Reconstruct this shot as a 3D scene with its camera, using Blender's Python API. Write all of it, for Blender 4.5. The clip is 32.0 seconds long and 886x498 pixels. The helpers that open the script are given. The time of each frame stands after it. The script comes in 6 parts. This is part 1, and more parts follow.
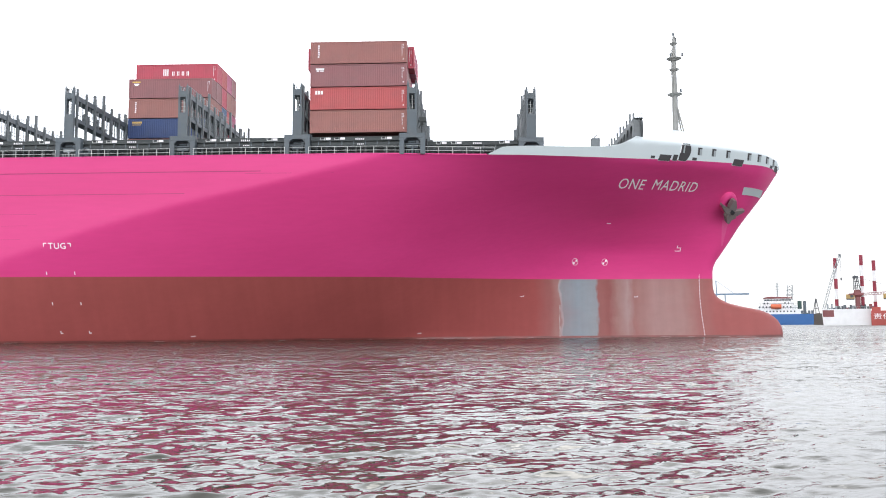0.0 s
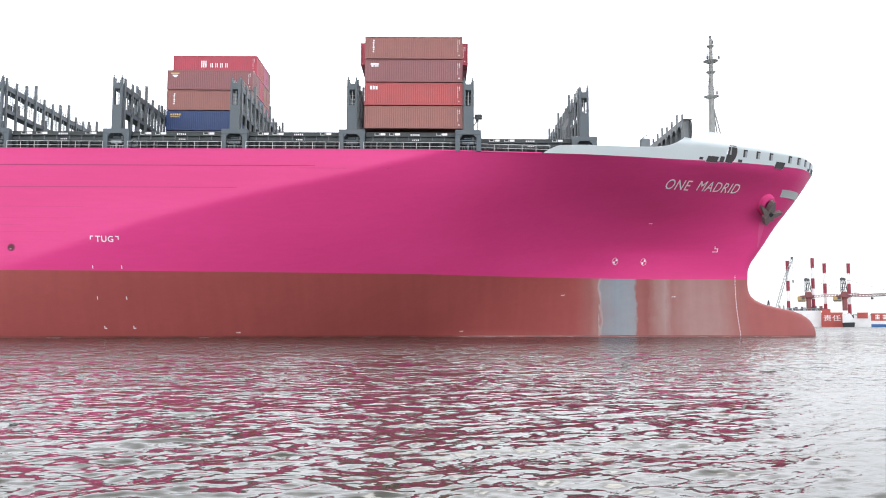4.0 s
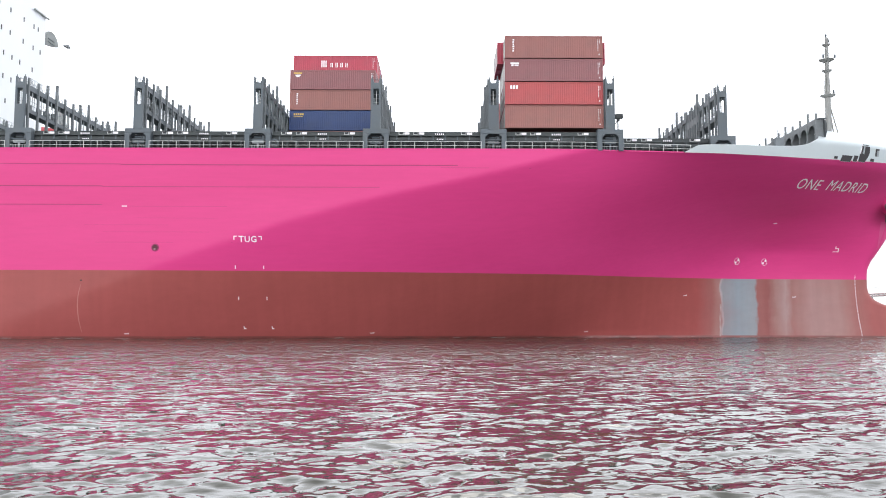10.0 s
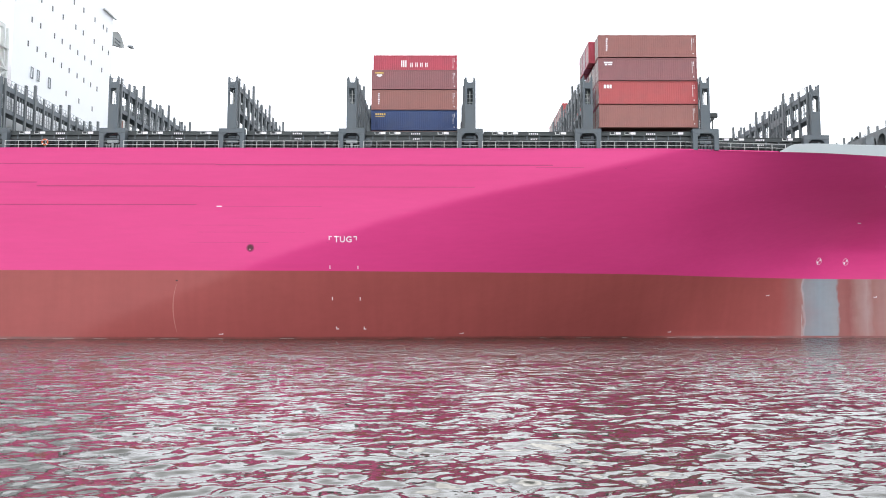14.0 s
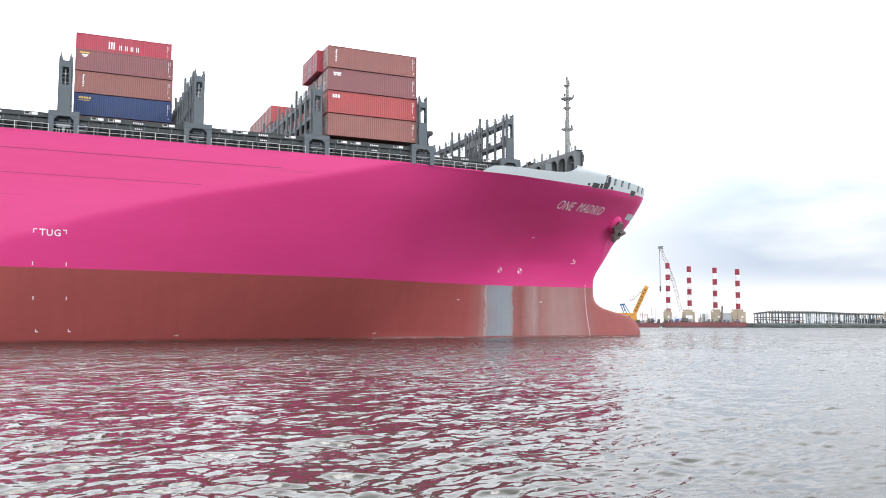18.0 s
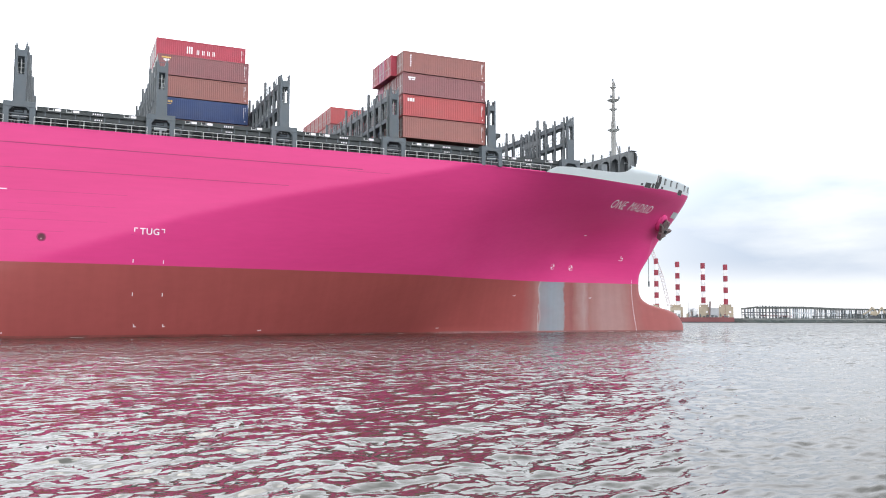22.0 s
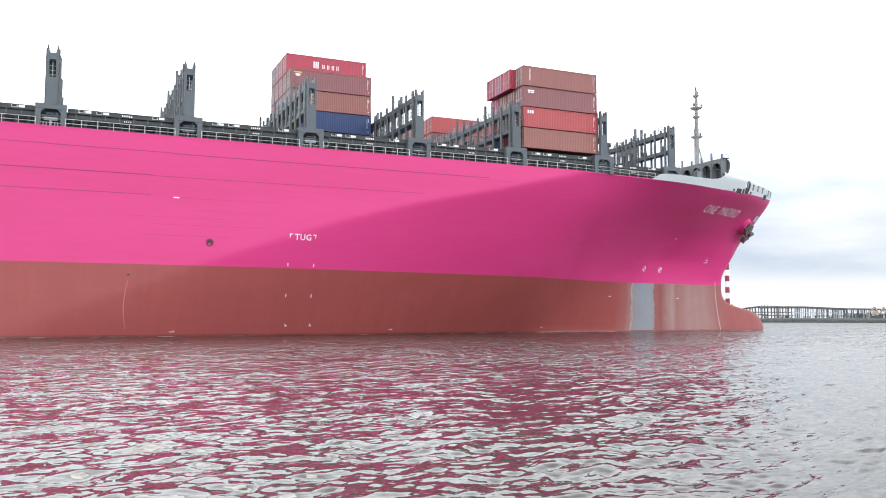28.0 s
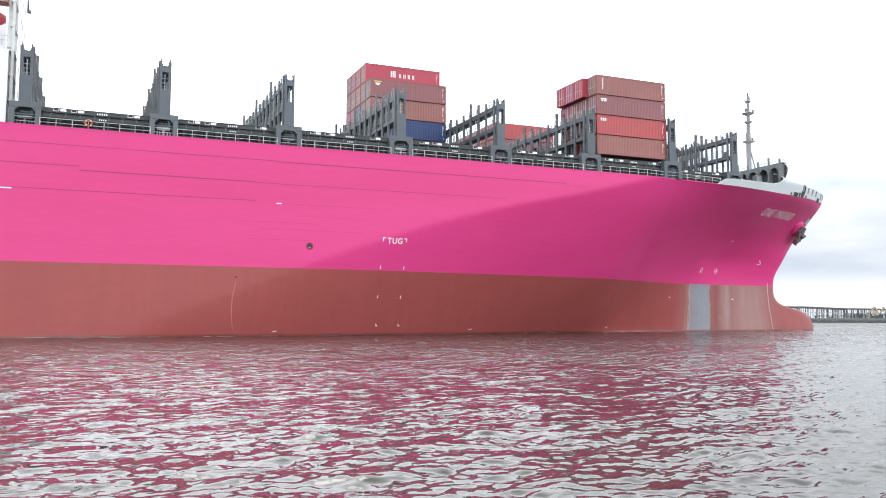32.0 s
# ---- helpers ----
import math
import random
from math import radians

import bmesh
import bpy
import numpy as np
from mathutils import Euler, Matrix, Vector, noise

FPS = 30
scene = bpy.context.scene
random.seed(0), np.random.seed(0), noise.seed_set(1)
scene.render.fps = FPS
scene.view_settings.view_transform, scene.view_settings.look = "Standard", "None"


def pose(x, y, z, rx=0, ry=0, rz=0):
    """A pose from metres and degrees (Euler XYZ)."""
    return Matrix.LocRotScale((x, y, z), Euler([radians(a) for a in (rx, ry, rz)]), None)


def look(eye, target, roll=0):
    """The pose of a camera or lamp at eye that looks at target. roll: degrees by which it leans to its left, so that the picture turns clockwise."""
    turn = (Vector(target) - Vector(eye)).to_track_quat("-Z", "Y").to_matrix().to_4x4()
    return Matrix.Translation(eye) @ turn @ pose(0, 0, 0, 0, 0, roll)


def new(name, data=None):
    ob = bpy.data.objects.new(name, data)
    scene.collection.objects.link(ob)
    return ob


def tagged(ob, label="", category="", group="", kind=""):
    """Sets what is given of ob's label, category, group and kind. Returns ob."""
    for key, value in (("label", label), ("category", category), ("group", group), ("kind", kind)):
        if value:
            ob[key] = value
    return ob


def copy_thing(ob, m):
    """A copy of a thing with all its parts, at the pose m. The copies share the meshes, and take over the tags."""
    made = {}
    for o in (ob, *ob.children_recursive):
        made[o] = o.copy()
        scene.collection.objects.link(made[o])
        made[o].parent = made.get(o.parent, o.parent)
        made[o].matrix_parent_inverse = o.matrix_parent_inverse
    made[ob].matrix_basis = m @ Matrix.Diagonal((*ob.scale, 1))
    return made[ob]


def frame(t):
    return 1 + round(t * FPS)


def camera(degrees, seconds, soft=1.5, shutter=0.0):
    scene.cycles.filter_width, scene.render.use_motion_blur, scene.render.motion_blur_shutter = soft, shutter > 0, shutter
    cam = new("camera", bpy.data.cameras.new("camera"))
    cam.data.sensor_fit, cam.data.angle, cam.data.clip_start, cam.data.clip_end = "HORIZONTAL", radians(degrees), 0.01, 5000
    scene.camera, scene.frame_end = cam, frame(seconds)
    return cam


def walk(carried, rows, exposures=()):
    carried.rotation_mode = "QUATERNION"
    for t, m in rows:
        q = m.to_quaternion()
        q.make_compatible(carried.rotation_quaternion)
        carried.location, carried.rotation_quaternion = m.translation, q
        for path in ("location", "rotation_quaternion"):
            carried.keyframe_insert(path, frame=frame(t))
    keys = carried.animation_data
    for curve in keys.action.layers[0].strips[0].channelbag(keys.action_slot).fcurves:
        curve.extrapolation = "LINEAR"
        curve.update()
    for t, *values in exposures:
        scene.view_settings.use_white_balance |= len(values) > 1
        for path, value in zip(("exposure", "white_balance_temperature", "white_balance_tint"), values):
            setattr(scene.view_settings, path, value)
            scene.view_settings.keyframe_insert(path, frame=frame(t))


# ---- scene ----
# One camera on a fixed stand above the water; a container ship glides past it.
cam = camera(55.33, 32.0, soft=1.03)
EYE = 2.17
# seconds, yaw, pitch, lean (degrees)
TURNS = [
    (0.0, 2.643, 5.051, -0.355), (0.5, 2.206, 5.007, -0.062), (1.0, 1.736, 5.013, -0.086),
    (1.5, 1.291, 5.006, -0.102), (2.0, 0.661, 4.981, -0.037), (2.5, 0.295, 4.954, 0.036),
    (3.5, -0.02, 4.925, 0.12), (4.5, -0.08, 4.916, 0.156), (9.0, -0.08, 4.916, 0.156),
    (13.5, -0.08, 4.916, 0.156), (14.4, -0.2, 4.95, 0.1), (15.0, -2.6, 5.2, -0.6),
    (15.3, -5.9, 5.4, -1.0), (15.5, -9.995, 5.446, -1.096), (15.6, -13.839, 5.309, -1.131), (15.8, -21.516, 5.176, -0.533),
    (16.0, -24.18, 5.533, -0.571), (16.5, -24.584, 5.222, -0.299), (17.0, -24.649, 5.068, 0.115),
    (17.5, -24.76, 5.087, 0.088), (18.0, -24.855, 5.083, 0.097), (18.5, -25.144, 4.912, 0.101),
    (19.0, -25.258, 4.821, 0.051), (19.5, -25.371, 4.797, 0.075), (20.0, -25.468, 4.784, 0.07),
    (20.5, -25.585, 4.792, 0.07), (21.0, -25.65, 4.784, 0.083), (21.5, -25.627, 4.765, 0.09),
    (22.0, -25.589, 4.754, 0.1), (22.5, -25.568, 4.75, 0.126), (23.0, -25.534, 4.731, 0.14),
    (23.5, -25.48, 4.723, 0.128), (28.0, -25.48, 4.723, 0.128), (32.0, -25.48, 4.723, 0.128),
]
walk(cam, [(t, pose(0, 0, EYE, 90 + pitch, 0, yaw) @ pose(0, 0, 0, 0, 0, lean)) for t, yaw, pitch, lean in TURNS])

# the ship's way: seconds, x, y of its midship mark, heading
SAIL = [
    (0, -26.515, 127.792, 0.625), (2, -20.609, 127.766, 0.5), (4, -14.71, 127.703, 0.368), (6, -8.82, 127.606, 0.227),
    (8, -2.938, 127.476, 0.078), (10, 2.937, 127.316, -0.08), (12, 8.806, 127.127, -0.245), (14, 14.673, 126.911, -0.418),
    (16, 20.54, 126.67, -0.599), (18, 26.412, 126.405, -0.788), (20, 32.294, 126.12, -0.985), (22, 38.19, 125.814, -1.189),
    (24, 44.109, 125.492, -1.402), (26, 50.056, 125.153, -1.622), (28, 56.039, 124.801, -1.85), (30, 62.068, 124.436, -2.085),
    (32, 68.152, 124.062, -2.329)]

# ---------------------------------------------------------------- light
SUN_AZ, SUN_EL = 14.0, 50.0
world = bpy.data.worlds.new("overcast_sky")
scene.world = world
world.use_nodes = True
wn, wl = world.node_tree.nodes, world.node_tree.links
wn.clear()
w_out = wn.new("ShaderNodeOutputWorld")
w_bg = wn.new("ShaderNodeBackground")
w_bg.inputs["Strength"].default_value = 1.425
sky = wn.new("ShaderNodeTexSky")
sky.sky_type, sky.sun_disc = "NISHITA", False
sky.sun_elevation, sky.sun_rotation = radians(SUN_EL), radians(SUN_AZ)
sky_dim = wn.new("ShaderNodeVectorMath")
sky_dim.operation = "SCALE"
sky_dim.inputs["Scale"].default_value = 0.12
wl.new(sky.outputs[0], sky_dim.inputs[0])
w_co = wn.new("ShaderNodeTexCoord")
w_map = wn.new("ShaderNodeMapping")
w_map.inputs["Scale"].default_value = (1.0, 1.0, 4.0)
w_map.inputs["Location"].default_value = (0.35, 0.1, 0.0)
wl.new(w_co.outputs["Generated"], w_map.inputs["Vector"])
w_noise = wn.new("ShaderNodeTexNoise")
w_noise.inputs["Scale"].default_value = 2.9
w_noise.inputs["Detail"].default_value = 7.0
w_noise.inputs["Roughness"].default_value = 0.5
wl.new(w_map.outputs[0], w_noise.inputs["Vector"])
w_ramp = wn.new("ShaderNodeValToRGB")
w_ramp.color_ramp.elements[0].position, w_ramp.color_ramp.elements[0].color = 0.44, (0.46, 0.54, 0.69, 1)
w_ramp.color_ramp.elements[1].position, w_ramp.color_ramp.elements[1].color = 0.72, (1.0, 1.0, 1.0, 1)
wl.new(w_noise.outputs["Fac"], w_ramp.inputs[0])
# the cloud cover is torn towards the east, low over the harbour, and closed elsewhere
w_dir = wn.new("ShaderNodeSeparateXYZ")
wl.new(w_co.outputs["Generated"], w_dir.inputs[0])
w_east, w_low = wn.new("ShaderNodeMapRange"), wn.new("ShaderNodeMapRange")
w_east.interpolation_type = w_low.interpolation_type = "SMOOTHSTEP"
w_east.inputs["From Min"].default_value, w_east.inputs["From Max"].default_value = 0.5, 0.76
w_low.inputs["From Min"].default_value, w_low.inputs["From Max"].default_value = 0.3, 0.13
wl.new(w_dir.outputs["X"], w_east.inputs["Value"])
wl.new(w_dir.outputs["Z"], w_low.inputs["Value"])
w_torn = wn.new("ShaderNodeMath")
w_torn.operation = "MULTIPLY"
w_base = wn.new("ShaderNodeMapRange")
w_base.interpolation_type = "SMOOTHSTEP"
w_base.inputs["From Min"].default_value, w_base.inputs["From Max"].default_value = 0.02, 0.07
wl.new(w_dir.outputs["Z"], w_base.inputs["Value"])
w_band = wn.new("ShaderNodeMath")
w_band.operation = "MULTIPLY"
wl.new(w_low.outputs[0], w_band.inputs[0])
wl.new(w_base.outputs[0], w_band.inputs[1])
wl.new(w_east.outputs[0], w_torn.inputs[0])
wl.new(w_band.outputs[0], w_torn.inputs[1])
w_cloud = wn.new("ShaderNodeMixRGB")
w_cloud.inputs[1].default_value = (0.97, 0.985, 1.03, 1)
wl.new(w_torn.outputs[0], w_cloud.inputs[0])
wl.new(w_ramp.outputs[0], w_cloud.inputs[2])
w_mix = wn.new("ShaderNodeMixRGB")
w_mix.inputs[0].default_value = 0.88
wl.new(sky_dim.outputs[0], w_mix.inputs[1])
wl.new(w_cloud.outputs[0], w_mix.inputs[2])
# an overcast sky is brighter overhead than at the horizon
w_sep = wn.new("ShaderNodeSeparateXYZ")
wl.new(w_co.outputs["Generated"], w_sep.inputs[0])
w_up = wn.new("ShaderNodeMapRange")
w_up.inputs["From Min"].default_value, w_up.inputs["From Max"].default_value = 0.1, 0.5
w_up.inputs["To Min"].default_value, w_up.inputs["To Max"].default_value = 0.0, 1.5
wl.new(w_sep.outputs["Z"], w_up.inputs["Value"])
w_scale = wn.new("ShaderNodeVectorMath")
w_scale.operation = "SCALE"
wl.new(w_mix.outputs[0], w_scale.inputs[0])
# and far brighter overhead round the place where the sun stands behind the cloud; the low southern sky, out of view, is
# brightened to fill the hull's flare
w_side, w_rim = wn.new("ShaderNodeMapRange"), wn.new("ShaderNodeMapRange")
for w_node, w_end, w_south, w_north in ((w_side, 1.0, -2.4, 1.7), (w_rim, 0.4, 4.12, 0.84)):
    w_node.inputs["From Min"].default_value, w_node.inputs["From Max"].default_value = -1.0, w_end
    w_node.inputs["To Min"].default_value, w_node.inputs["To Max"].default_value = w_south, w_north
    wl.new(w_sep.outputs["Y"], w_node.inputs["Value"])
w_gain = wn.new("ShaderNodeMath")
w_gain.operation = "MULTIPLY_ADD"
wl.new(w_up.outputs[0], w_gain.inputs[0])
wl.new(w_side.outputs[0], w_gain.inputs[1])
wl.new(w_rim.outputs[0], w_gain.inputs[2])
wl.new(w_gain.outputs[0], w_scale.inputs["Scale"])
wl.new(w_scale.outputs[0], w_bg.inputs["Color"])
wl.new(w_bg.outputs[0], w_out.inputs["Surface"])

sun_data = bpy.data.lights.new("sun", "SUN")
sun_data.energy, sun_data.angle, sun_data.color = 0.5, radians(18), (1.0, 0.97, 0.92)
sun = new("sun", sun_data)
_a, _e = radians(SUN_AZ), radians(SUN_EL)
sun.matrix_world = look(Vector((math.sin(_a) * math.cos(_e), math.cos(_a) * math.cos(_e), math.sin(_e))) * 300, (0, 0, 0))


# ---------------------------------------------------------------- materials
def mat(name, color, rough=0.5, metal=0.0, grain=0.08, grain_scale=6.0, stain=0.12, stain_scale=0.35, stain_color=None,
        bump=0.0, bump_scale=20.0, stretch=(1, 1, 1), random_part=0.0, spec=0.5):
    m = bpy.data.materials.new(name)
    m.use_nodes = True
    n, l = m.node_tree.nodes, m.node_tree.links
    p = n["Principled BSDF"]
    p.inputs["Roughness"].default_value, p.inputs["Metallic"].default_value = rough, metal
    p.inputs["Specular IOR Level"].default_value = spec
    co = n.new("ShaderNodeTexCoord")
    mp = n.new("ShaderNodeMapping")
    mp.inputs["Scale"].default_value = stretch
    l.new(co.outputs["Object"], mp.inputs["Vector"])
    n1, n2 = n.new("ShaderNodeTexNoise"), n.new("ShaderNodeTexNoise")
    for q, s in ((n1, grain_scale), (n2, stain_scale)):
        q.inputs["Scale"].default_value, q.inputs["Detail"].default_value = s, 5.0
        l.new(mp.outputs[0], q.inputs["Vector"])
    r2 = n.new("ShaderNodeMapRange")
    r2.inputs["From Min"].default_value, r2.inputs["From Max"].default_value = 0.42, 0.68
    r2.inputs["To Max"].default_value = stain
    l.new(n2.outputs["Fac"], r2.inputs["Value"])
    mx = n.new("ShaderNodeMixRGB")
    mx.inputs[1].default_value = (*color, 1)
    mx.inputs[2].default_value = (*(stain_color or [c * 0.45 for c in color]), 1)
    l.new(r2.outputs[0], mx.inputs[0])
    r1 = n.new("ShaderNodeMapRange")
    r1.inputs["To Min"].default_value, r1.inputs["To Max"].default_value = 1 - grain, 1 + grain
    l.new(n1.outputs["Fac"], r1.inputs["Value"])
    last = r1.outputs[0]
    if random_part:
        oi = n.new("ShaderNodeObjectInfo")
        r3 = n.new("ShaderNodeMapRange")
        r3.inputs["To Min"].default_value, r3.inputs["To Max"].default_value = 1 - random_part, 1 + random_part
        l.new(oi.outputs["Random"], r3.inputs["Value"])
        mu = n.new("ShaderNodeMath")
        mu.operation = "MULTIPLY"
        l.new(last, mu.inputs[0])
        l.new(r3.outputs[0], mu.inputs[1])
        last = mu.outputs[0]
    sc = n.new("ShaderNodeVectorMath")
    sc.operation = "SCALE"
    l.new(mx.outputs[0], sc.inputs[0])
    l.new(last, sc.inputs["Scale"])
    l.new(sc.outputs[0], p.inputs["Base Color"])
    if bump:
        nb = n.new("ShaderNodeTexNoise")
        nb.inputs["Scale"].default_value, nb.inputs["Detail"].default_value = bump_scale, 4.0
        l.new(mp.outputs[0], nb.inputs["Vector"])
        b = n.new("ShaderNodeBump")
        b.inputs["Strength"].default_value, b.inputs["Distance"].default_value = bump, 0.05
        l.new(nb.outputs["Fac"], b.inputs["Height"])
        l.new(b.outputs[0], p.inputs["Normal"])
    return m


PINK = mat("magenta_hull_paint", (0.675, 0.058, 0.227), 0.36, spec=0.16, grain=0.05, grain_scale=2.2, stain=0.4, stain_scale=0.16,
           stain_color=(0.605, 0.045, 0.192), bump=0.12, bump_scale=0.6, stretch=(0.15, 1, 1.2))
# darker magenta: painted shade along the seams, also the pilot eye's ring
PINK_DARK = mat("magenta_seam_shade", (0.33, 0.026, 0.108), 0.6)
BOOT = mat("red_antifouling_paint", (0.335, 0.076, 0.07), 0.5, spec=0.3, grain=0.08, grain_scale=2.0, stain=0.3, stain_scale=0.25,
           stain_color=(0.26, 0.062, 0.057), bump=0.06, bump_scale=1.0, stretch=(0.35, 1, 0.7))


def wear_along(m, stops, x0, x1):
    """Lays paint that changes along the ship under the grain of a material: scuffs, bare primer, faded red."""
    n, l = m.node_tree.nodes, m.node_tree.links
    co = n.new("ShaderNodeTexCoord")
    sep = n.new("ShaderNodeSeparateXYZ")
    l.new(co.outputs["Object"], sep.inputs[0])
    mp = n.new("ShaderNodeMapping")
    mp.inputs["Scale"].default_value = (0.8, 0.0, 0.36)
    l.new(co.outputs["Object"], mp.inputs["Vector"])
    noise = n.new("ShaderNodeTexNoise")
    noise.inputs["Scale"].default_value, noise.inputs["Detail"].default_value = 0.9, 5.0
    l.new(mp.outputs[0], noise.inputs["Vector"])
    push = n.new("ShaderNodeMath")
    push.operation = "MULTIPLY_ADD"
    push.inputs[1].default_value = 1.9
    l.new(noise.outputs["Fac"], push.inputs[0])
    l.new(sep.outputs["X"], push.inputs[2])
    along = n.new("ShaderNodeMapRange")
    along.inputs["From Min"].default_value, along.inputs["From Max"].default_value = x0 + 0.95, x1 + 0.95
    l.new(push.outputs[0], along.inputs["Value"])
    ramp = n.new("ShaderNodeValToRGB")
    el = ramp.color_ramp.elements
    while len(el) < len(stops):
        el.new(0.5)
    for e, (x, c) in zip(el, stops):
        e.position = (x - x0) / (x1 - x0)
    for e, (x, c) in zip(el, stops):
        e.color = (*c, 1)
    l.new(along.outputs[0], ramp.inputs[0])
    # runs and washed patches over the whole of it
    run_map, runs, run_gain, washed = n.new("ShaderNodeMapping"), n.new("ShaderNodeTexNoise"), n.new("ShaderNodeMapRange"), n.new("ShaderNodeVectorMath")
    run_map.inputs["Scale"].default_value = (1.1, 0.0, 0.12)
    l.new(co.outputs["Object"], run_map.inputs["Vector"])
    runs.inputs["Scale"].default_value, runs.inputs["Detail"].default_value, runs.inputs["Distortion"].default_value = 0.8, 6.0, 0.0
    l.new(run_map.outputs[0], runs.inputs["Vector"])
    run_gain.inputs["From Min"].default_value, run_gain.inputs["From Max"].default_value = 0.3, 0.7
    run_gain.inputs["To Min"].default_value, run_gain.inputs["To Max"].default_value = 0.955, 1.045
    l.new(runs.outputs["Fac"], run_gain.inputs["Value"])
    washed.operation = "SCALE"
    l.new(ramp.outputs[0], washed.inputs[0])
    l.new(run_gain.outputs[0], washed.inputs["Scale"])
    for q in n:
        if q.bl_idname == "ShaderNodeMixRGB":
            l.new(washed.outputs[0], q.inputs[1])
            q.inputs[2].default_value = (*[v * 0.8 for v in stops[0][1]], 1)


wear_along(BOOT, [(34.0, (0.335, 0.076, 0.07)), (36.3, (0.32, 0.11, 0.1)), (37.7, (0.35, 0.18, 0.165)), (37.95, (0.42, 0.35, 0.35)),
                  (38.25, (0.27, 0.26, 0.275)), (40.5, (0.25, 0.285, 0.315)), (43.2, (0.27, 0.275, 0.29)), (43.6, (0.29, 0.1, 0.09)),
                  (45.2, (0.26, 0.08, 0.072)), (46.4, (0.32, 0.16, 0.145)), (48.0, (0.37, 0.24, 0.225)), (48.9, (0.31, 0.14, 0.125)),
                  (52.0, (0.355, 0.2, 0.185)), (56.0, (0.34, 0.185, 0.17)), (58.4, (0.32, 0.12, 0.108)), (61.0, (0.315, 0.085, 0.078))], 34.0, 61.0)
WET = mat("wet_growth_paint", (0.23, 0.06, 0.054), 0.35, grain=0.25, grain_scale=1.5, stain=0.6, stain_scale=0.3, stain_color=(0.1, 0.042, 0.036))
PALE_SCUFF = mat("pale_scuffed_paint", (0.42, 0.33, 0.32), 0.7, grain=0.2, grain_scale=3.0, stain=0.8, stain_scale=1.2, stain_color=(0.33, 0.16, 0.14), stretch=(1, 1, 0.5))
WHITE = mat("white_ship_paint", (0.53, 0.58, 0.59), 0.4, grain=0.03, stain=0.15, stain_scale=0.2, stain_color=(0.52, 0.55, 0.55))
HOUSE = mat("white_house_paint", (0.82, 0.84, 0.86), 0.45, grain=0.02, stain=0.08, stain_scale=0.3, stain_color=(0.7, 0.72, 0.73))
MARK = mat("white_marking_paint", (0.9, 0.87, 0.89), 0.6, grain=0.04)
GREY = mat("grey_deck_paint", (0.09, 0.111, 0.126), 0.55, grain=0.08, grain_scale=3.0, stain=0.35, stain_scale=0.7,
           stain_color=(0.125, 0.13, 0.13), random_part=0.08)
GREY_LIGHT = mat("light_grey_steel", (0.33, 0.36, 0.37), 0.5, stain=0.25, stain_scale=1.5)
RAILING = mat("pale_rail_paint", (0.62, 0.64, 0.62), 0.5, stain=0.2, stain_scale=2.0)
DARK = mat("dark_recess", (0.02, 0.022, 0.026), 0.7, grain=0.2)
GREEN_DECK = mat("green_grey_hatch_paint", (0.036, 0.044, 0.045), 0.6, grain=0.1, grain_scale=2.0, stain=0.4, stain_scale=0.9,
                 stain_color=(0.07, 0.078, 0.074))
RUST = mat("weathered_anchor_steel", (0.17, 0.14, 0.14), 0.8, grain=0.25, grain_scale=5.0, stain=0.6, stain_scale=1.5,
           stain_color=(0.21, 0.16, 0.14), bump=0.3)
GLASS = mat("dark_window_glass", (0.03, 0.04, 0.05), 0.08)
GREY_MID = mat("mid_grey_deck_paint", (0.16, 0.18, 0.19), 0.55, stain=0.3, stain_scale=1.0)
POST_GREY = mat("faded_grey_post_paint", (0.135, 0.152, 0.16), 0.55, stain=0.4, stain_scale=0.8)
BREAK_GREY = mat("weathered_breakwater_paint", (0.18, 0.195, 0.2), 0.6, stain=0.4, stain_scale=0.8)
MAST_PAINT = mat("pale_mast_paint", (0.27, 0.27, 0.255), 0.5, stain=0.3, stain_scale=1.0)
DARK_PIPE = mat("dull_pipe_paint", (0.035, 0.04, 0.04), 0.6)
PORT = mat("grey_port_glass", (0.07, 0.078, 0.078), 0.5, spec=0.2)
ORANGE = mat("orange_plastic", (0.62, 0.14, 0.06), 0.5)


# ---------------------------------------------------------------- mesh helpers
def part(name, bm, material, parent, label=""):
    me = bpy.data.meshes.new(name)
    bm.normal_update()
    bm.to_mesh(me)
    bm.free()
    me.materials.append(material)
    ob = new(name, me)
    ob.parent = parent
    if label:
        tagged(ob, label)
    return ob


def again(name, me, parent, m):
    """Another object on a mesh that is there already."""
    ob = new(name, me)
    ob.parent = parent
    ob.matrix_basis = m
    return ob


def thing(name, label, category, group="", m=None):
    ob = new(name)
    ob.empty_display_size = 0.5
    if m is not None:
        ob.matrix_basis = m
    return tagged(ob, label, category, group)


def box(bm, x0, y0, z0, x1, y1, z1):
    v = [bm.verts.new((x, y, z)) for x in (x0, x1) for y in (y0, y1) for z in (z0, z1)]
    for f in ((0, 1, 3, 2), (4, 6, 7, 5), (0, 4, 5, 1), (2, 3, 7, 6), (0, 2, 6, 4), (1, 5, 7, 3)):
        bm.faces.new([v[i] for i in f])
    return v


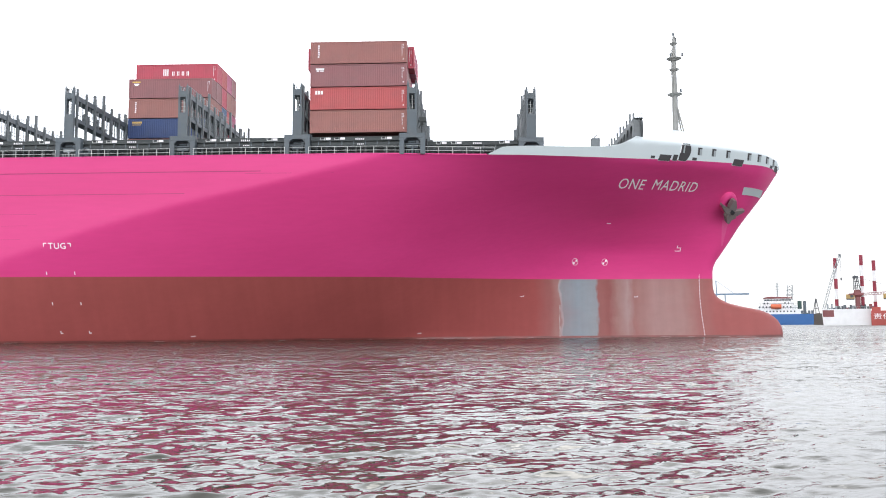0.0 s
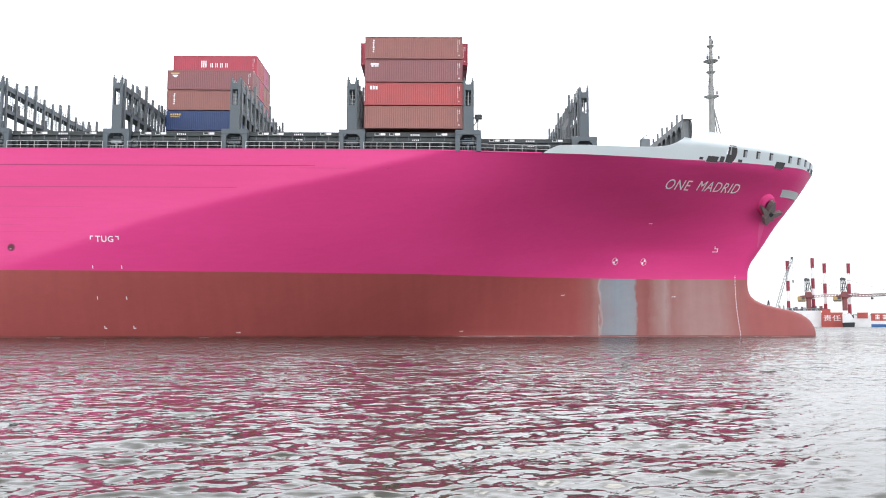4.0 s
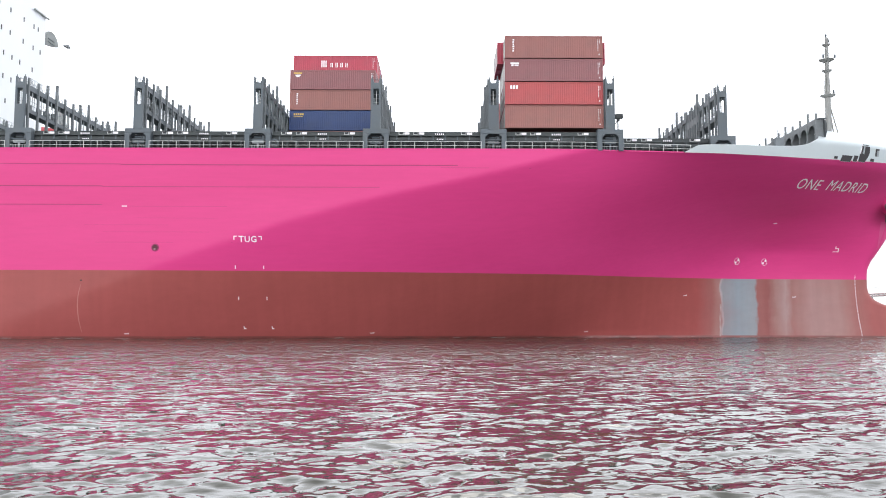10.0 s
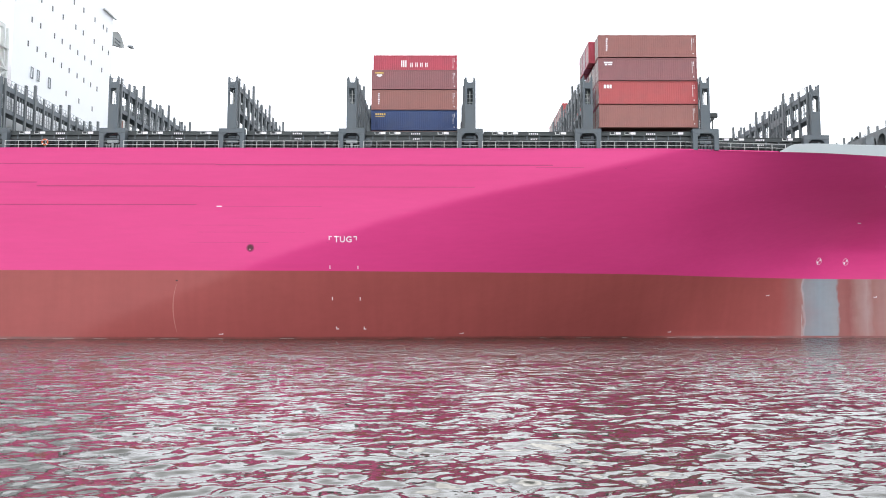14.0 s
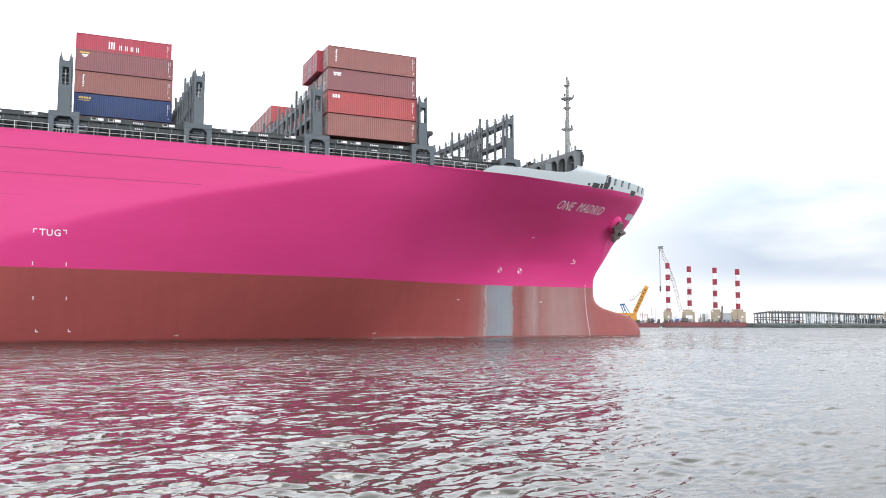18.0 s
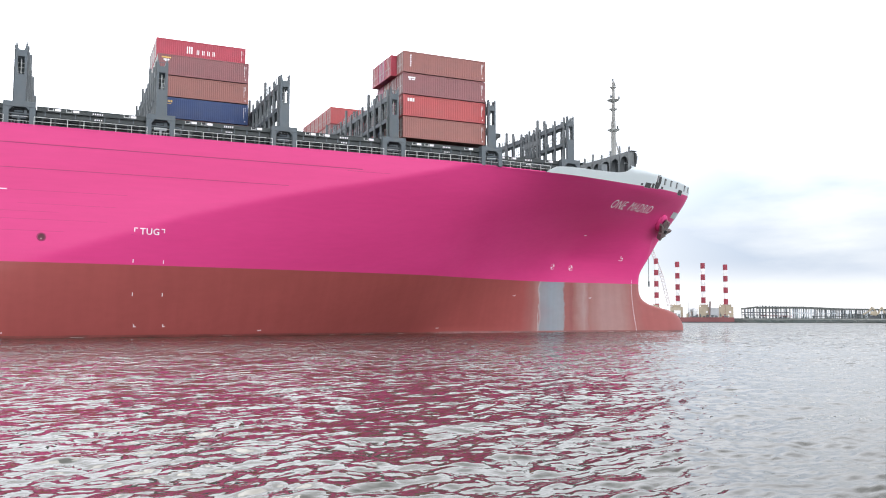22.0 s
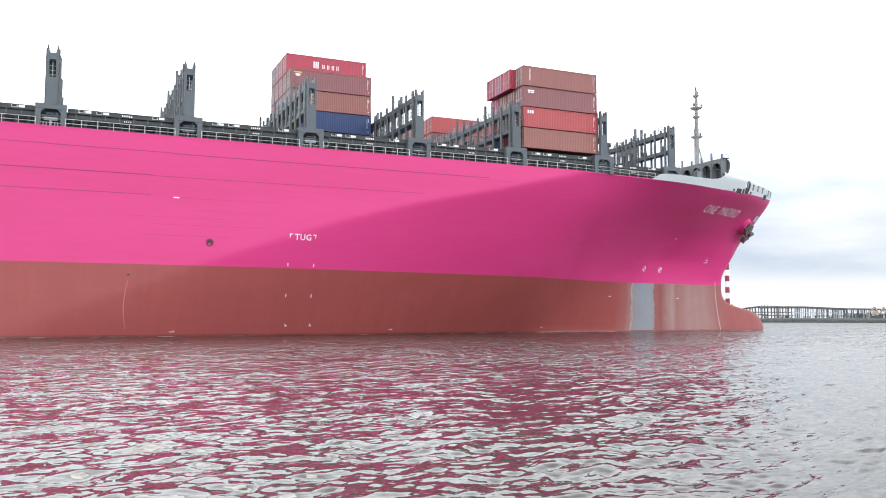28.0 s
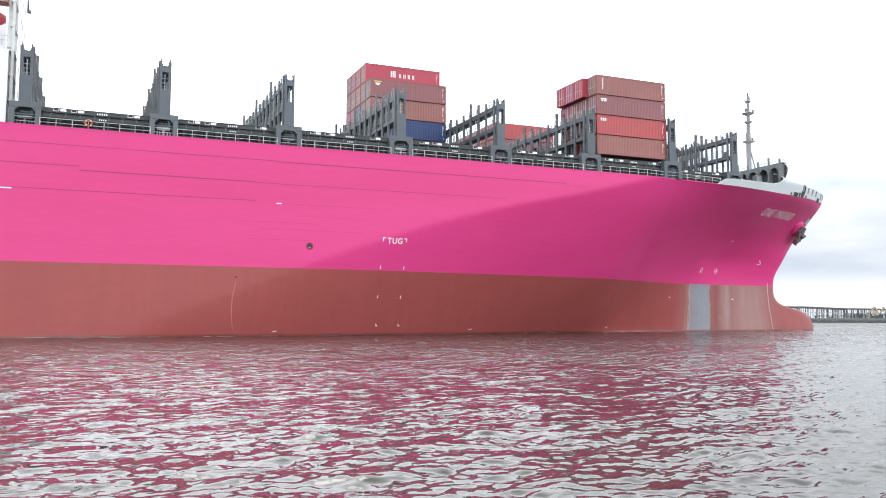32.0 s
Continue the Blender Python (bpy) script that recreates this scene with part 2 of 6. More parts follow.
def rod(bm, a, b, r, n=6, r2=None):
    a, b = Vector(a), Vector(b)
    q = (b - a).to_track_quat("Z", "Y")
    rings = []
    for p, rr in ((a, r), (b, r if r2 is None else r2)):
        rings.append([bm.verts.new(p + q @ Vector((rr * math.cos(2 * math.pi * i / n), rr * math.sin(2 * math.pi * i / n), 0)))
                      for i in range(n)])
    for i in range(n):
        bm.faces.new((rings[0][i], rings[0][(i + 1) % n], rings[1][(i + 1) % n], rings[1][i]))
    bm.faces.new(rings[0][::-1])
    bm.faces.new(rings[1])


def beam(bm, a, b, w, d):
    """A square bar from a to b, w wide and d deep."""
    a, b = Vector(a), Vector(b)
    q = (b - a).to_track_quat("Z", "Y")
    ends = [[bm.verts.new(p + q @ Vector((sx * w / 2, sy * d / 2, 0))) for sx, sy in ((-1, -1), (1, -1), (1, 1), (-1, 1))] for p in (a, b)]
    for i in range(4):
        bm.faces.new((ends[0][i], ends[0][(i + 1) % 4], ends[1][(i + 1) % 4], ends[1][i]))
    bm.faces.new(ends[0][::-1])
    bm.faces.new(ends[1])


def tube(bm, pts, r, n=5):
    """One bent round bar through the points."""
    pts = [Vector(p) for p in pts]
    rings = []
    for i, p in enumerate(pts):
        d = (pts[min(i + 1, len(pts) - 1)] - pts[max(i - 1, 0)])
        q = d.to_track_quat("Z", "Y")
        rings.append([bm.verts.new(p + q @ Vector((r * math.cos(2 * math.pi * k / n), r * math.sin(2 * math.pi * k / n), 0))) for k in range(n)])
    for ra, rb in zip(rings, rings[1:]):
        for k in range(n):
            bm.faces.new((ra[k], ra[(k + 1) % n], rb[(k + 1) % n], rb[k]))
    bm.faces.new(rings[0][::-1])
    bm.faces.new(rings[-1])


def prism(bm, outline, y0, y1, axis="y"):
    """An outline in two axes, drawn out along the third."""
    def at(p, d):
        return (p[0], d, p[1]) if axis == "y" else (d, p[0], p[1]) if axis == "x" else (p[0], p[1], d)
    a, b = [bm.verts.new(at(p, y0)) for p in outline], [bm.verts.new(at(p, y1)) for p in outline]
    k = len(outline)
    for i in range(k):
        bm.faces.new((a[i], a[(i + 1) % k], b[(i + 1) % k], b[i]))
    bm.faces.new(a[::-1])
    bm.faces.new(b)
    bmesh.ops.recalc_face_normals(bm, faces=bm.faces[:])


def prism_on(bm, pts, off):
    """A flat outline, drawn out along a vector."""
    a, b = [bm.verts.new(p) for p in pts], [bm.verts.new(Vector(p) + off) for p in pts]
    k = len(pts)
    for i in range(k):
        bm.faces.new((a[i], a[(i + 1) % k], b[(i + 1) % k], b[i]))
    bm.faces.new(a[::-1])
    bm.faces.new(b)
    bmesh.ops.recalc_face_normals(bm, faces=bm.faces[:])


def BM():
    return bmesh.new()


def soften(bm, w=0.03):
    bmesh.ops.bevel(bm, geom=bm.edges[:], offset=w, segments=1, affect="EDGES", clamp_overlap=True)


def lettering(text, size=1.0, shear=0.0, weight=0.0):
    """The flat mesh of a word, as vertices and faces; the word's middle is at the origin."""
    cu = bpy.data.curves.new("word", "FONT")
    cu.body, cu.size, cu.align_x, cu.align_y, cu.shear, cu.resolution_u = text, size, "CENTER", "CENTER", shear, 3
    cu.space_character, cu.offset = 1.08 + weight, weight
    ob = bpy.data.objects.new("word", cu)
    scene.collection.objects.link(ob)
    me = bpy.data.meshes.new_from_object(ob.evaluated_get(bpy.context.evaluated_depsgraph_get()))
    vs, fs = [v.co.copy() for v in me.vertices], [list(p.vertices) for p in me.polygons]
    bpy.data.objects.remove(ob)
    bpy.data.curves.remove(cu)
    bpy.data.meshes.remove(me)
    return vs, fs


# ---------------------------------------------------------------- hull form
HALF, STERN = 25.6, -290.0
LEVELS = [0.5, 4.5, 8.4, 12.0, 16.0, 20.0, 23.2]
OFFSETS = {
    0: [12.9, 16.2, 19.1, 21.4, 23.6, 25.4, 25.6],
    6: [11.0, 14.4, 17.4, 19.9, 22.6, 24.9, 25.6],
    12: [9.0, 12.1, 15.2, 18.1, 21.3, 24.2, 25.5],
    20: [6.5, 8.9, 11.7, 14.7, 18.6, 22.4, 24.8],
    30: [4.3, 5.5, 7.0, 9.6, 13.9, 19.2, 23.7],
    38: [3.2, 3.6, 4.2, 6.0, 10.2, 16.3, 21.4],
    45: [2.5, 2.5, 2.7, 3.4, 7.4, 13.9, 18.7],
    52: [2.1, 1.9, 1.9, 2.6, 5.8, 10.9, 15.9],
    58: [2.1, 1.6, 1.3, 2.2, 4.5, 8.3, 12.8],
    64: [2.5, 1.4, 1.0, 1.6, 2.6, 5.4, 9.0],
    70: [2.2, 1.2, 0.8, 1.2, 1.8, 3.0, 4.4]}
XS = np.array(sorted(OFFSETS), float)
TABLE = np.array([OFFSETS[int(x)] for x in XS])


def hermite(x, xp, fp):
    """A smooth curve through the points that never overshoots."""
    xp, fp = np.asarray(xp, float), np.asarray(fp, float)
    x = np.clip(x, xp[0], xp[-1])
    h, d = np.diff(xp), np.diff(fp) / np.diff(xp)
    s = np.empty(len(xp))
    s[0], s[-1] = d[0], d[-1]
    for i in range(1, len(xp) - 1):
        s[i] = 0 if d[i - 1] * d[i] <= 0 else 2 * d[i - 1] * d[i] / (d[i - 1] + d[i])
    i = np.clip(np.searchsorted(xp, x) - 1, 0, len(xp) - 2)
    u = (x - xp[i]) / h[i]
    return ((2 * u**3 - 3 * u**2 + 1) * fp[i] + (u**3 - 2 * u**2 + u) * h[i] * s[i]
            + (3 * u**2 - 2 * u**3) * fp[i + 1] + (u**3 - u**2) * h[i] * s[i + 1])


def stem_x(z):
    return float(hermite(z, [-4, -0.2, 0.9, 2.0, 3.0, 3.8, 4.2, 4.7, 5.3, 6.4, 7.7, 9.8, 11, 12.3, 14, 16.4, 20.8, 24.4, 25.3, 26.4],
                         [70.2, 71.15, 71.1, 70.7, 69.8, 68.3, 66.6, 64.2, 62.5, 61.3, 61.05, 61.1, 61.5, 62.4, 63.6, 65.2, 68.6, 71.05, 71.6, 71.3]))


def deck_z(x):
    return 23.15 + (1.25 * ((x - 28) / 43) ** 1.5 if x > 28 else 0)


def boot_z(x):
    return 8.25 + 0.0035 * max(0, x + 40)


def half_breadth(x, z):
    b_fore = b_aft = HALF
    if x > 0:
        cols = [float(hermite(x, XS, TABLE[:, j])) for j in range(len(LEVELS))]
        b_fore = float(hermite(z, LEVELS, cols)) + (min(0.75, 0.25 * (cols[-1] - cols[-2])) * (z - 23.2) if z > 23.2 else 0)
    if x < 20:
        flat = float(np.interp(x, [-60, -42, -36.8, -28, -23.4, -16, -12.5, -6.7, -2.9, 1, 6.7, 11, 15.5, 20], [0, 7.0, 9.0, 12.1, 13.7, 15.8, 16.8, 18.1, 18.9, 19.7, 21.1, 22.1, 23.15, 24.2]))
        low = float(hermite(x, [-62, -50, -41, -35, -25, -12, 0, 12, 20], [25.6, 24.9, 23.6, 22.5, 20.3, 16.8, 12.9, 9.0, 6.5]))
        if z < flat:
            u = (flat - z) / max(2.0, flat - 0.5)
            b_aft = HALF - (HALF - low) * (0.7 * u + 0.3 * u * u)
    k = min(1, max(0, (x - 9) / 11))
    k = k * k * (3 - 2 * k)
    b = b_fore * k + b_aft * (1 - k)
    gap = max(0.0, stem_x(z) - x)
    reach = float(np.interp(z, [0, 4, 6, 10, 14, 20, 24], [5.0, 3.0, 1.5, 1.5, 2.5, 4.0, 5.0]))
    if gap < reach:
        b *= math.sqrt(1 - (1 - gap / reach) ** 2)
    return b


def loft(z_low, z_high, rows, x_from, cols, bm):
    """Both sides of the hull between two height lines."""
    for side in (-1, 1):
        grid = []
        for i in range(cols + 1):
            u = i / cols
            g = u if x_from > 0 else 1 - (1 - u) ** 1.35
            xn = x_from + (66 - x_from) * g
            col = []
            for j in range(rows + 1):
                x = xn
                for _ in range(4):
                    z = z_low(x) + (z_high(x) - z_low(x)) * j / rows
                    x = x_from + (stem_x(z) - x_from) * g
                col.append(bm.verts.new((x, side * (half_breadth(x, z) if i < cols else 0.0), z)))
            grid.append(col)
        for i in range(cols):
            for j in range(rows):
                q = (grid[i][j], grid[i + 1][j], grid[i + 1][j + 1], grid[i][j + 1])
                bm.faces.new(q if side < 0 else q[::-1])
    for f in bm.faces:
        f.smooth = True


def on_hull(x, z, out=0.03):
    """A point just outside the starboard plating."""
    e = 0.1
    n = Vector((-(half_breadth(x + e, z) - half_breadth(x - e, z)) / (2 * e), -1.0, -(half_breadth(x, z + e) - half_breadth(x, z - e)) / (2 * e)))
    n.normalize()
    return Vector((x, -half_breadth(x, z), z)) + n * out


ship = thing("container_ship", "magenta container ship with red bottom and white bow bulwark", "container ship")
riders = []          # things that lie on the ship and move with it: (thing, place on the ship)


def build_hull():
    bm = BM()
    loft(boot_z, deck_z, 40, -125.0, 170, bm)
    part("topside", bm, PINK, ship, "magenta painted steel side plating")
    bm = BM()
    loft(lambda x: 0.28, boot_z, 16, -125.0, 150, bm)
    part("bottom", bm, BOOT, ship, "red-brown antifouling paint")
    bm = BM()
    loft(lambda x: -3.0, lambda x: 0.28, 3, -125.0, 150, bm)
    part("wet_strake", bm, WET, ship, "dark wet growth along the waterline")
    bm = BM()
    for side in (-1, 1):
        y = side * HALF
        q = [bm.verts.new(p) for p in ((STERN, y, 8.25), (-125, y, 8.25), (-125, y, 23.15), (STERN - 4, y, 23.15))]
        bm.faces.new(q if side < 0 else q[::-1])
    q = [bm.verts.new(p) for p in ((STERN, -HALF, 8.25), (STERN - 4, -HALF, 23.15), (STERN - 4, HALF, 23.15), (STERN, HALF, 8.25))]
    bm.faces.new(q)
    part("after_topside", bm, PINK, ship)
    bm = BM()
    for side in (-1, 1):
        y = side * HALF
        q = [bm.verts.new(p) for p in ((STERN + 8, y, -3), (-125, y, -3), (-125, y, 8.25), (STERN, y, 8.25))]
        bm.faces.new(q if side < 0 else q[::-1])
    q = [bm.verts.new(p) for p in ((STERN + 8, -HALF, -3), (STERN, -HALF, 8.25), (STERN, HALF, 8.25), (STERN + 8, HALF, -3))]
    bm.faces.new(q)
    part("after_bottom", bm, BOOT, ship)
    # main deck
    bm = BM()
    xs = [STERN - 4, -125] + [-60 + 3 * i for i in range(43)] + [69.5]
    edge = [(x, half_breadth(x, deck_z(x)) - 0.05 if x > -125 else HALF - 0.05) for x in xs]
    vs = [[bm.verts.new((x, s * b, deck_z(x) - 0.06)) for x, b in edge] for s in (-1, 1)]
    for i in range(len(xs) - 1):
        bm.faces.new((vs[0][i], vs[0][i + 1], vs[1][i + 1], vs[1][i]))
    part("main_deck", bm, GREEN_DECK, ship)
    # rim along the deck edge
    bm = BM()
    rim = [x for x in xs if -125 <= x <= 28]
    for a, b in zip(rim, rim[1:]):
        beam(bm, (a, -half_breadth(a, 23.15) + 0.02, 23.16), (b, -half_breadth(b, 23.15) + 0.02, 23.16), 0.12, 0.14)
    part("sheer_strake", bm, PINK, ship)


def bulwark_top(x):
    return float(hermite(x, [27.2, 29.2, 34, 38, 42, 44.2, 45.4, 46.5, 47.4, 48.2, 49.5, 52, 57, 60, 66, 72],
                         [23.2, 24.1, 24.35, 24.5, 24.75, 25.15, 25.7, 26.4, 27.6, 28.7, 29.6, 30.0, 29.7, 28.6, 27.0, 26.4]))


def bulwark_point(x, v):
    """The bulwark leans out from the deck's edge and rolls inboard above the row of ports."""
    z0, z1 = deck_z(x), bulwark_top(x)
    z = z0 + (z1 - z0) * v
    up = max(0.0, z - 25.7)
    b = half_breadth(x, min(z0, 24.4)) + 0.28 * (min(z, 25.9) - z0) - 0.8 * up - 0.5 * up * up
    gap = max(0.0, stem_x(min(z, 26.4)) - x)
    if gap < 5:
        b = min(b, (half_breadth(stem_x(24.4) - gap, 24.4)) + 0.25)
        b *= math.sqrt(1 - (1 - min(1.0, gap / 0.8)) ** 2)
    return Vector((x, -max(0.0, b), z))


def build_bulwark():
    bm = BM()
    cols, rows = 100, 22
    for side in (-1, 1):
        grid = []
        for i in range(cols + 1):
            g = i / cols
            g = 1 - (1 - g) ** 1.3
            col = []
            for j in range(rows + 1):
                v = j / rows
                x = 27.2 + (70.8 - 27.2) * g
                for _ in range(4):
                    z = deck_z(x) + (bulwark_top(x) - deck_z(x)) * v
                    x = 27.2 + (stem_x(min(z, 26.4)) - 27.2) * g
                p = bulwark_point(x, v)
                col.append(bm.verts.new((x, side * -p.y, z)))
            inn = bulwark_point(x, 1.0)
            # forward of the breakwater the top runs on inboard as a rounded deck
            closed = min(1.0, max(0.0, (x - 47.4) / 0.8))
            for u in (0.25, 0.6, 1.0):
                y = max(0.0, -inn.y - 0.12) * (1 - u * closed) if closed else max(0.0, -inn.y - 0.12 * u)
                col.append(bm.verts.new((x, side * y, inn.z + 0.02 + 1.5 * closed * min(1, max(0.1, (68 - x) / 12)) * (1 - (1 - u) ** 2))))
            grid.append(col)
        for i in range(cols):
            for j in range(rows + 3):
                q = (grid[i][j], grid[i + 1][j], grid[i + 1][j + 1], grid[i][j + 1])
                bm.faces.new(q if side < 0 else q[::-1])
    bmesh.ops.remove_doubles(bm, verts=bm.verts[:], dist=0.01)
    for f in bm.faces:
        f.smooth = True
    part("bulwark", bm, WHITE, ship, "white painted bow bulwark with rounded top")


build_hull()
build_bulwark()


# ---------------------------------------------------------------- lashing bridges and deck gear
BRIDGES = [(-69.4, 25.3), (-54.9, 25.3), (-40.25, 25.3), (-25.55, 25.3), (-11.05, 25.3), (3.4, 25.3), (17.75, 25.3), (32.7, 21.9)]
ROW = 2.53


def build_bridges():
    bm = BM()
    box(bm, -0.11, -0.16, 25.2, 0.11, 0.16, 32.2)
    post_low = part("post", bm, POST_GREY, ship)
    bm = BM()
    box(bm, -0.14, -0.2, 25.2, 0.14, 0.2, 33.4)
    post_high = part("post", bm, POST_GREY, ship)
    bm = BM()
    for x in (-0.5, 0.5):
        for dy in (0.0, 0.85, 1.7):
            rod(bm, (x, dy, 31.4), (x, dy, 32.35), 0.03, 4)
        rod(bm, (x, 0, 32.35), (x, ROW, 32.35), 0.025, 4)
        rod(bm, (x, 0, 31.9), (x, ROW, 31.9), 0.02, 4)
        rod(bm, (x, 0, 29.5), (x, ROW, 29.5), 0.03, 4)
        rod(bm, (x, 0, 29.0), (x, ROW, 29.0), 0.025, 4)
        rod(bm, (x, 1.26, 28.45), (x, 1.26, 30.75), 0.05, 4)
    rail = part("handrail", bm, GREY_LIGHT, ship)
    meshes = [o.data for o in (post_low, post_high, rail)]
    for o in (post_low, post_high, rail):
        bpy.data.objects.remove(o)
    for k, (xc, half) in enumerate(BRIDGES):
        lb = BM()
        for y0, y1, z0, z1 in ((-half + 0.8, half - 0.8, 30.75, 31.4), (-half + 0.8, half - 0.8, 27.95, 28.45)):
            box(lb, xc - 0.62, y0, z0, xc + 0.62, y1, z1)
        bridge = part("lashing_bridge", lb, GREY, ship, "grey steel lashing bridge with walkways")
        n = int(2 * (half - 0.9) / ROW)
        y = -half + 0.9
        for i in range(n + 1):
            tall = i % 4 == 3
            for dx in (-0.62, 0.62):
                again("post", meshes[1 if tall else 0], bridge, pose(xc + dx, y + i * ROW, 0))
            if i < n:
                tagged(again("handrail", meshes[2], bridge, pose(xc, y + i * ROW, 0)), kind="stuff")
        # rods hung between the walkways, lockers and folded panels
        gear = random.Random(40 + k)
        bm = BM()
        for i in range(n):
            for q in range(gear.randint(2, 6)):
                yy = y + (i + gear.random()) * ROW
                dx = gear.choice((-0.5, 0.5))
                top = gear.choice((30.7, 30.7, 32.2))
                rod(bm, (xc + dx, yy, top - gear.uniform(1.4, 2.2)), (xc + dx, yy + gear.uniform(-0.3, 0.3), top), 0.035, 4)
            if gear.random() < 0.5:
                yy = y + (i + 0.5) * ROW
                tube(bm, [(xc - 0.55, yy - 0.5, 31.5), (xc - 0.55, yy - 0.4, 32.3), (xc - 0.55, yy, 32.55), (xc - 0.55, yy + 0.4, 32.3), (xc - 0.55, yy + 0.5, 31.5)], 0.03, 4)
        tagged(part("lashing_gear", bm, GREY_LIGHT, bridge), kind="stuff")
        for i in range(n):
            if gear.random() < 0.4:
                yy, dx = y + (i + gear.uniform(0.1, 0.4)) * ROW, gear.uniform(-0.3, 0.1)
                bm = BM()
                box(bm, xc + dx, yy, 28.46, xc + dx + 0.35, yy + gear.uniform(0.7, 1.5), 28.46 + gear.uniform(0.6, 1.4))
                part("gear_locker", bm, gear.choice((GREY_MID, DARK_PIPE, GREY, BREAK_GREY)), bridge)
        if k == len(BRIDGES) - 1:
            for q in range(5):
                y0, top = -14.2 + 1.1 * q, 31.5 + (0.3, 0.9, 0.1, 0.7, 0.4)[q]
                bm = BM()
                for a, b, z0, z1 in ((0.0, 0.2, 25.8, top), (0.72, 0.92, 25.8, top - 0.25), (0.2, 0.72, 25.8, 27.3), (0.2, 0.72, 29.4, 30.3)):
                    box(bm, xc - 0.72, y0 + a, z0, xc - 0.5, y0 + b, z1)
                part("guide_panel", bm, POST_GREY, bridge)
        for s in (-1, 1):
            # the plated end tower, open at its head
            bm = BM()
            y0, y1 = (s * half, s * (half - 0.9)) if s > 0 else (s * half, s * (half - 0.9))
            a, b = min(y0, y1), max(y0, y1)
            ta, tb = (a, a + 0.45) if s < 0 else (b - 0.45, b)
            box(bm, xc - 0.58, ta, 25.65, xc + 0.58, tb, 28.75)
            box(bm, xc - 0.58, ta, 28.75, xc - 0.34, tb, 31.5)
            box(bm, xc + 0.34, ta, 28.75, xc + 0.58, tb, 31.5)
            box(bm, xc - 0.34, ta, 30.75, xc + 0.34, tb, 31.5)
            for dx in (-1, 1):
                prism(bm, [(xc + dx * 0.58, 31.5), (xc + dx * 0.26, 31.5), (xc + dx * 0.38, 31.85), (xc + dx * 0.42, 32.2), (xc + dx * 0.57, 32.25)], ta, tb)
                rod(bm, (xc + dx * 0.5, ta + 0.2, 32.2), (xc + dx * 0.5, ta + 0.2, 32.5), 0.05, 5)
            rod(bm, (xc - 0.5, ta + 0.2, 32.0), (xc + 0.5, ta + 0.2, 32.0), 0.03, 4)
            part("end_tower", bm, GREY, bridge)
            bm = BM()
            for zz in (29.1, 29.6, 30.1):
                rod(bm, (xc - 0.36, (a + b) / 2, zz), (xc + 0.36, (a + b) / 2, zz), 0.03, 4)
            rod(bm, (xc, (a + b) / 2, 28.7), (xc, (a + b) / 2, 30.6), 0.05, 4)
            part("ladder", bm, RAILING, bridge)
            # portal on the deck below it
            bm = BM()
            box(bm, xc - 1.6, a, 23.1, xc - 1.0, b, 25.15)
            box(bm, xc + 1.0, a, 23.1, xc + 1.6, b, 25.15)
            box(bm, xc - 1.6, a, 25.15, xc + 1.6, b, 25.75)
            prism(bm, [(xc - 1.0, 24.75), (xc - 1.0, 25.15), (xc - 0.6, 25.15)], a, b)
            prism(bm, [(xc + 1.0, 24.75), (xc + 0.6, 25.15), (xc + 1.0, 25.15)], a, b)
            soften(bm, 0.03)
            part("portal", bm, GREY, bridge)
            bm = BM()
            for dx in (-0.72, -0.42, 0.42, 0.72):
                rod(bm, (xc + dx, a + 0.35, 23.1), (xc + dx, a + 0.35, 23.75), 0.07, 6)
            rod(bm, (xc, a + 0.35, 23.1), (xc, a + 0.35, 24.1), 0.14, 8)
            box(bm, xc - 0.7, a + 0.3, 23.95, xc + 0.7, a + 0.5, 24.3)
            part("bollard", bm, GREY_LIGHT if k in (1, 3) else GREY, bridge)
            bm = BM()
            box(bm, xc - 1.0, a + 0.45, 24.42, xc + 1.0, b - 0.05, 24.56)
            rod(bm, (xc - 0.5, a + 0.55, 24.75), (xc + 0.35, a + 0.55, 24.75), 0.11, 6)
            box(bm, xc + 0.45, a + 0.5, 24.6, xc + 0.75, a + 0.75, 24.9)
            part("shelf", bm, GREY, bridge)
            bm = BM()
            for zz in (23.64, 24.12):
                rod(bm, (xc - 1.0, a + 0.12, zz), (xc + 1.0, a + 0.12, zz), 0.03, 4)
            part("portal_rail", bm, RAILING, bridge)
            # near-black sheet added behind the portal to stand for the shade inside
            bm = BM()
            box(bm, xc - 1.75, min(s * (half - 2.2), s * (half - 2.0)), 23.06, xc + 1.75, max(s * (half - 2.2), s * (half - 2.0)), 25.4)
            part("shade_backing", bm, DARK, bridge)


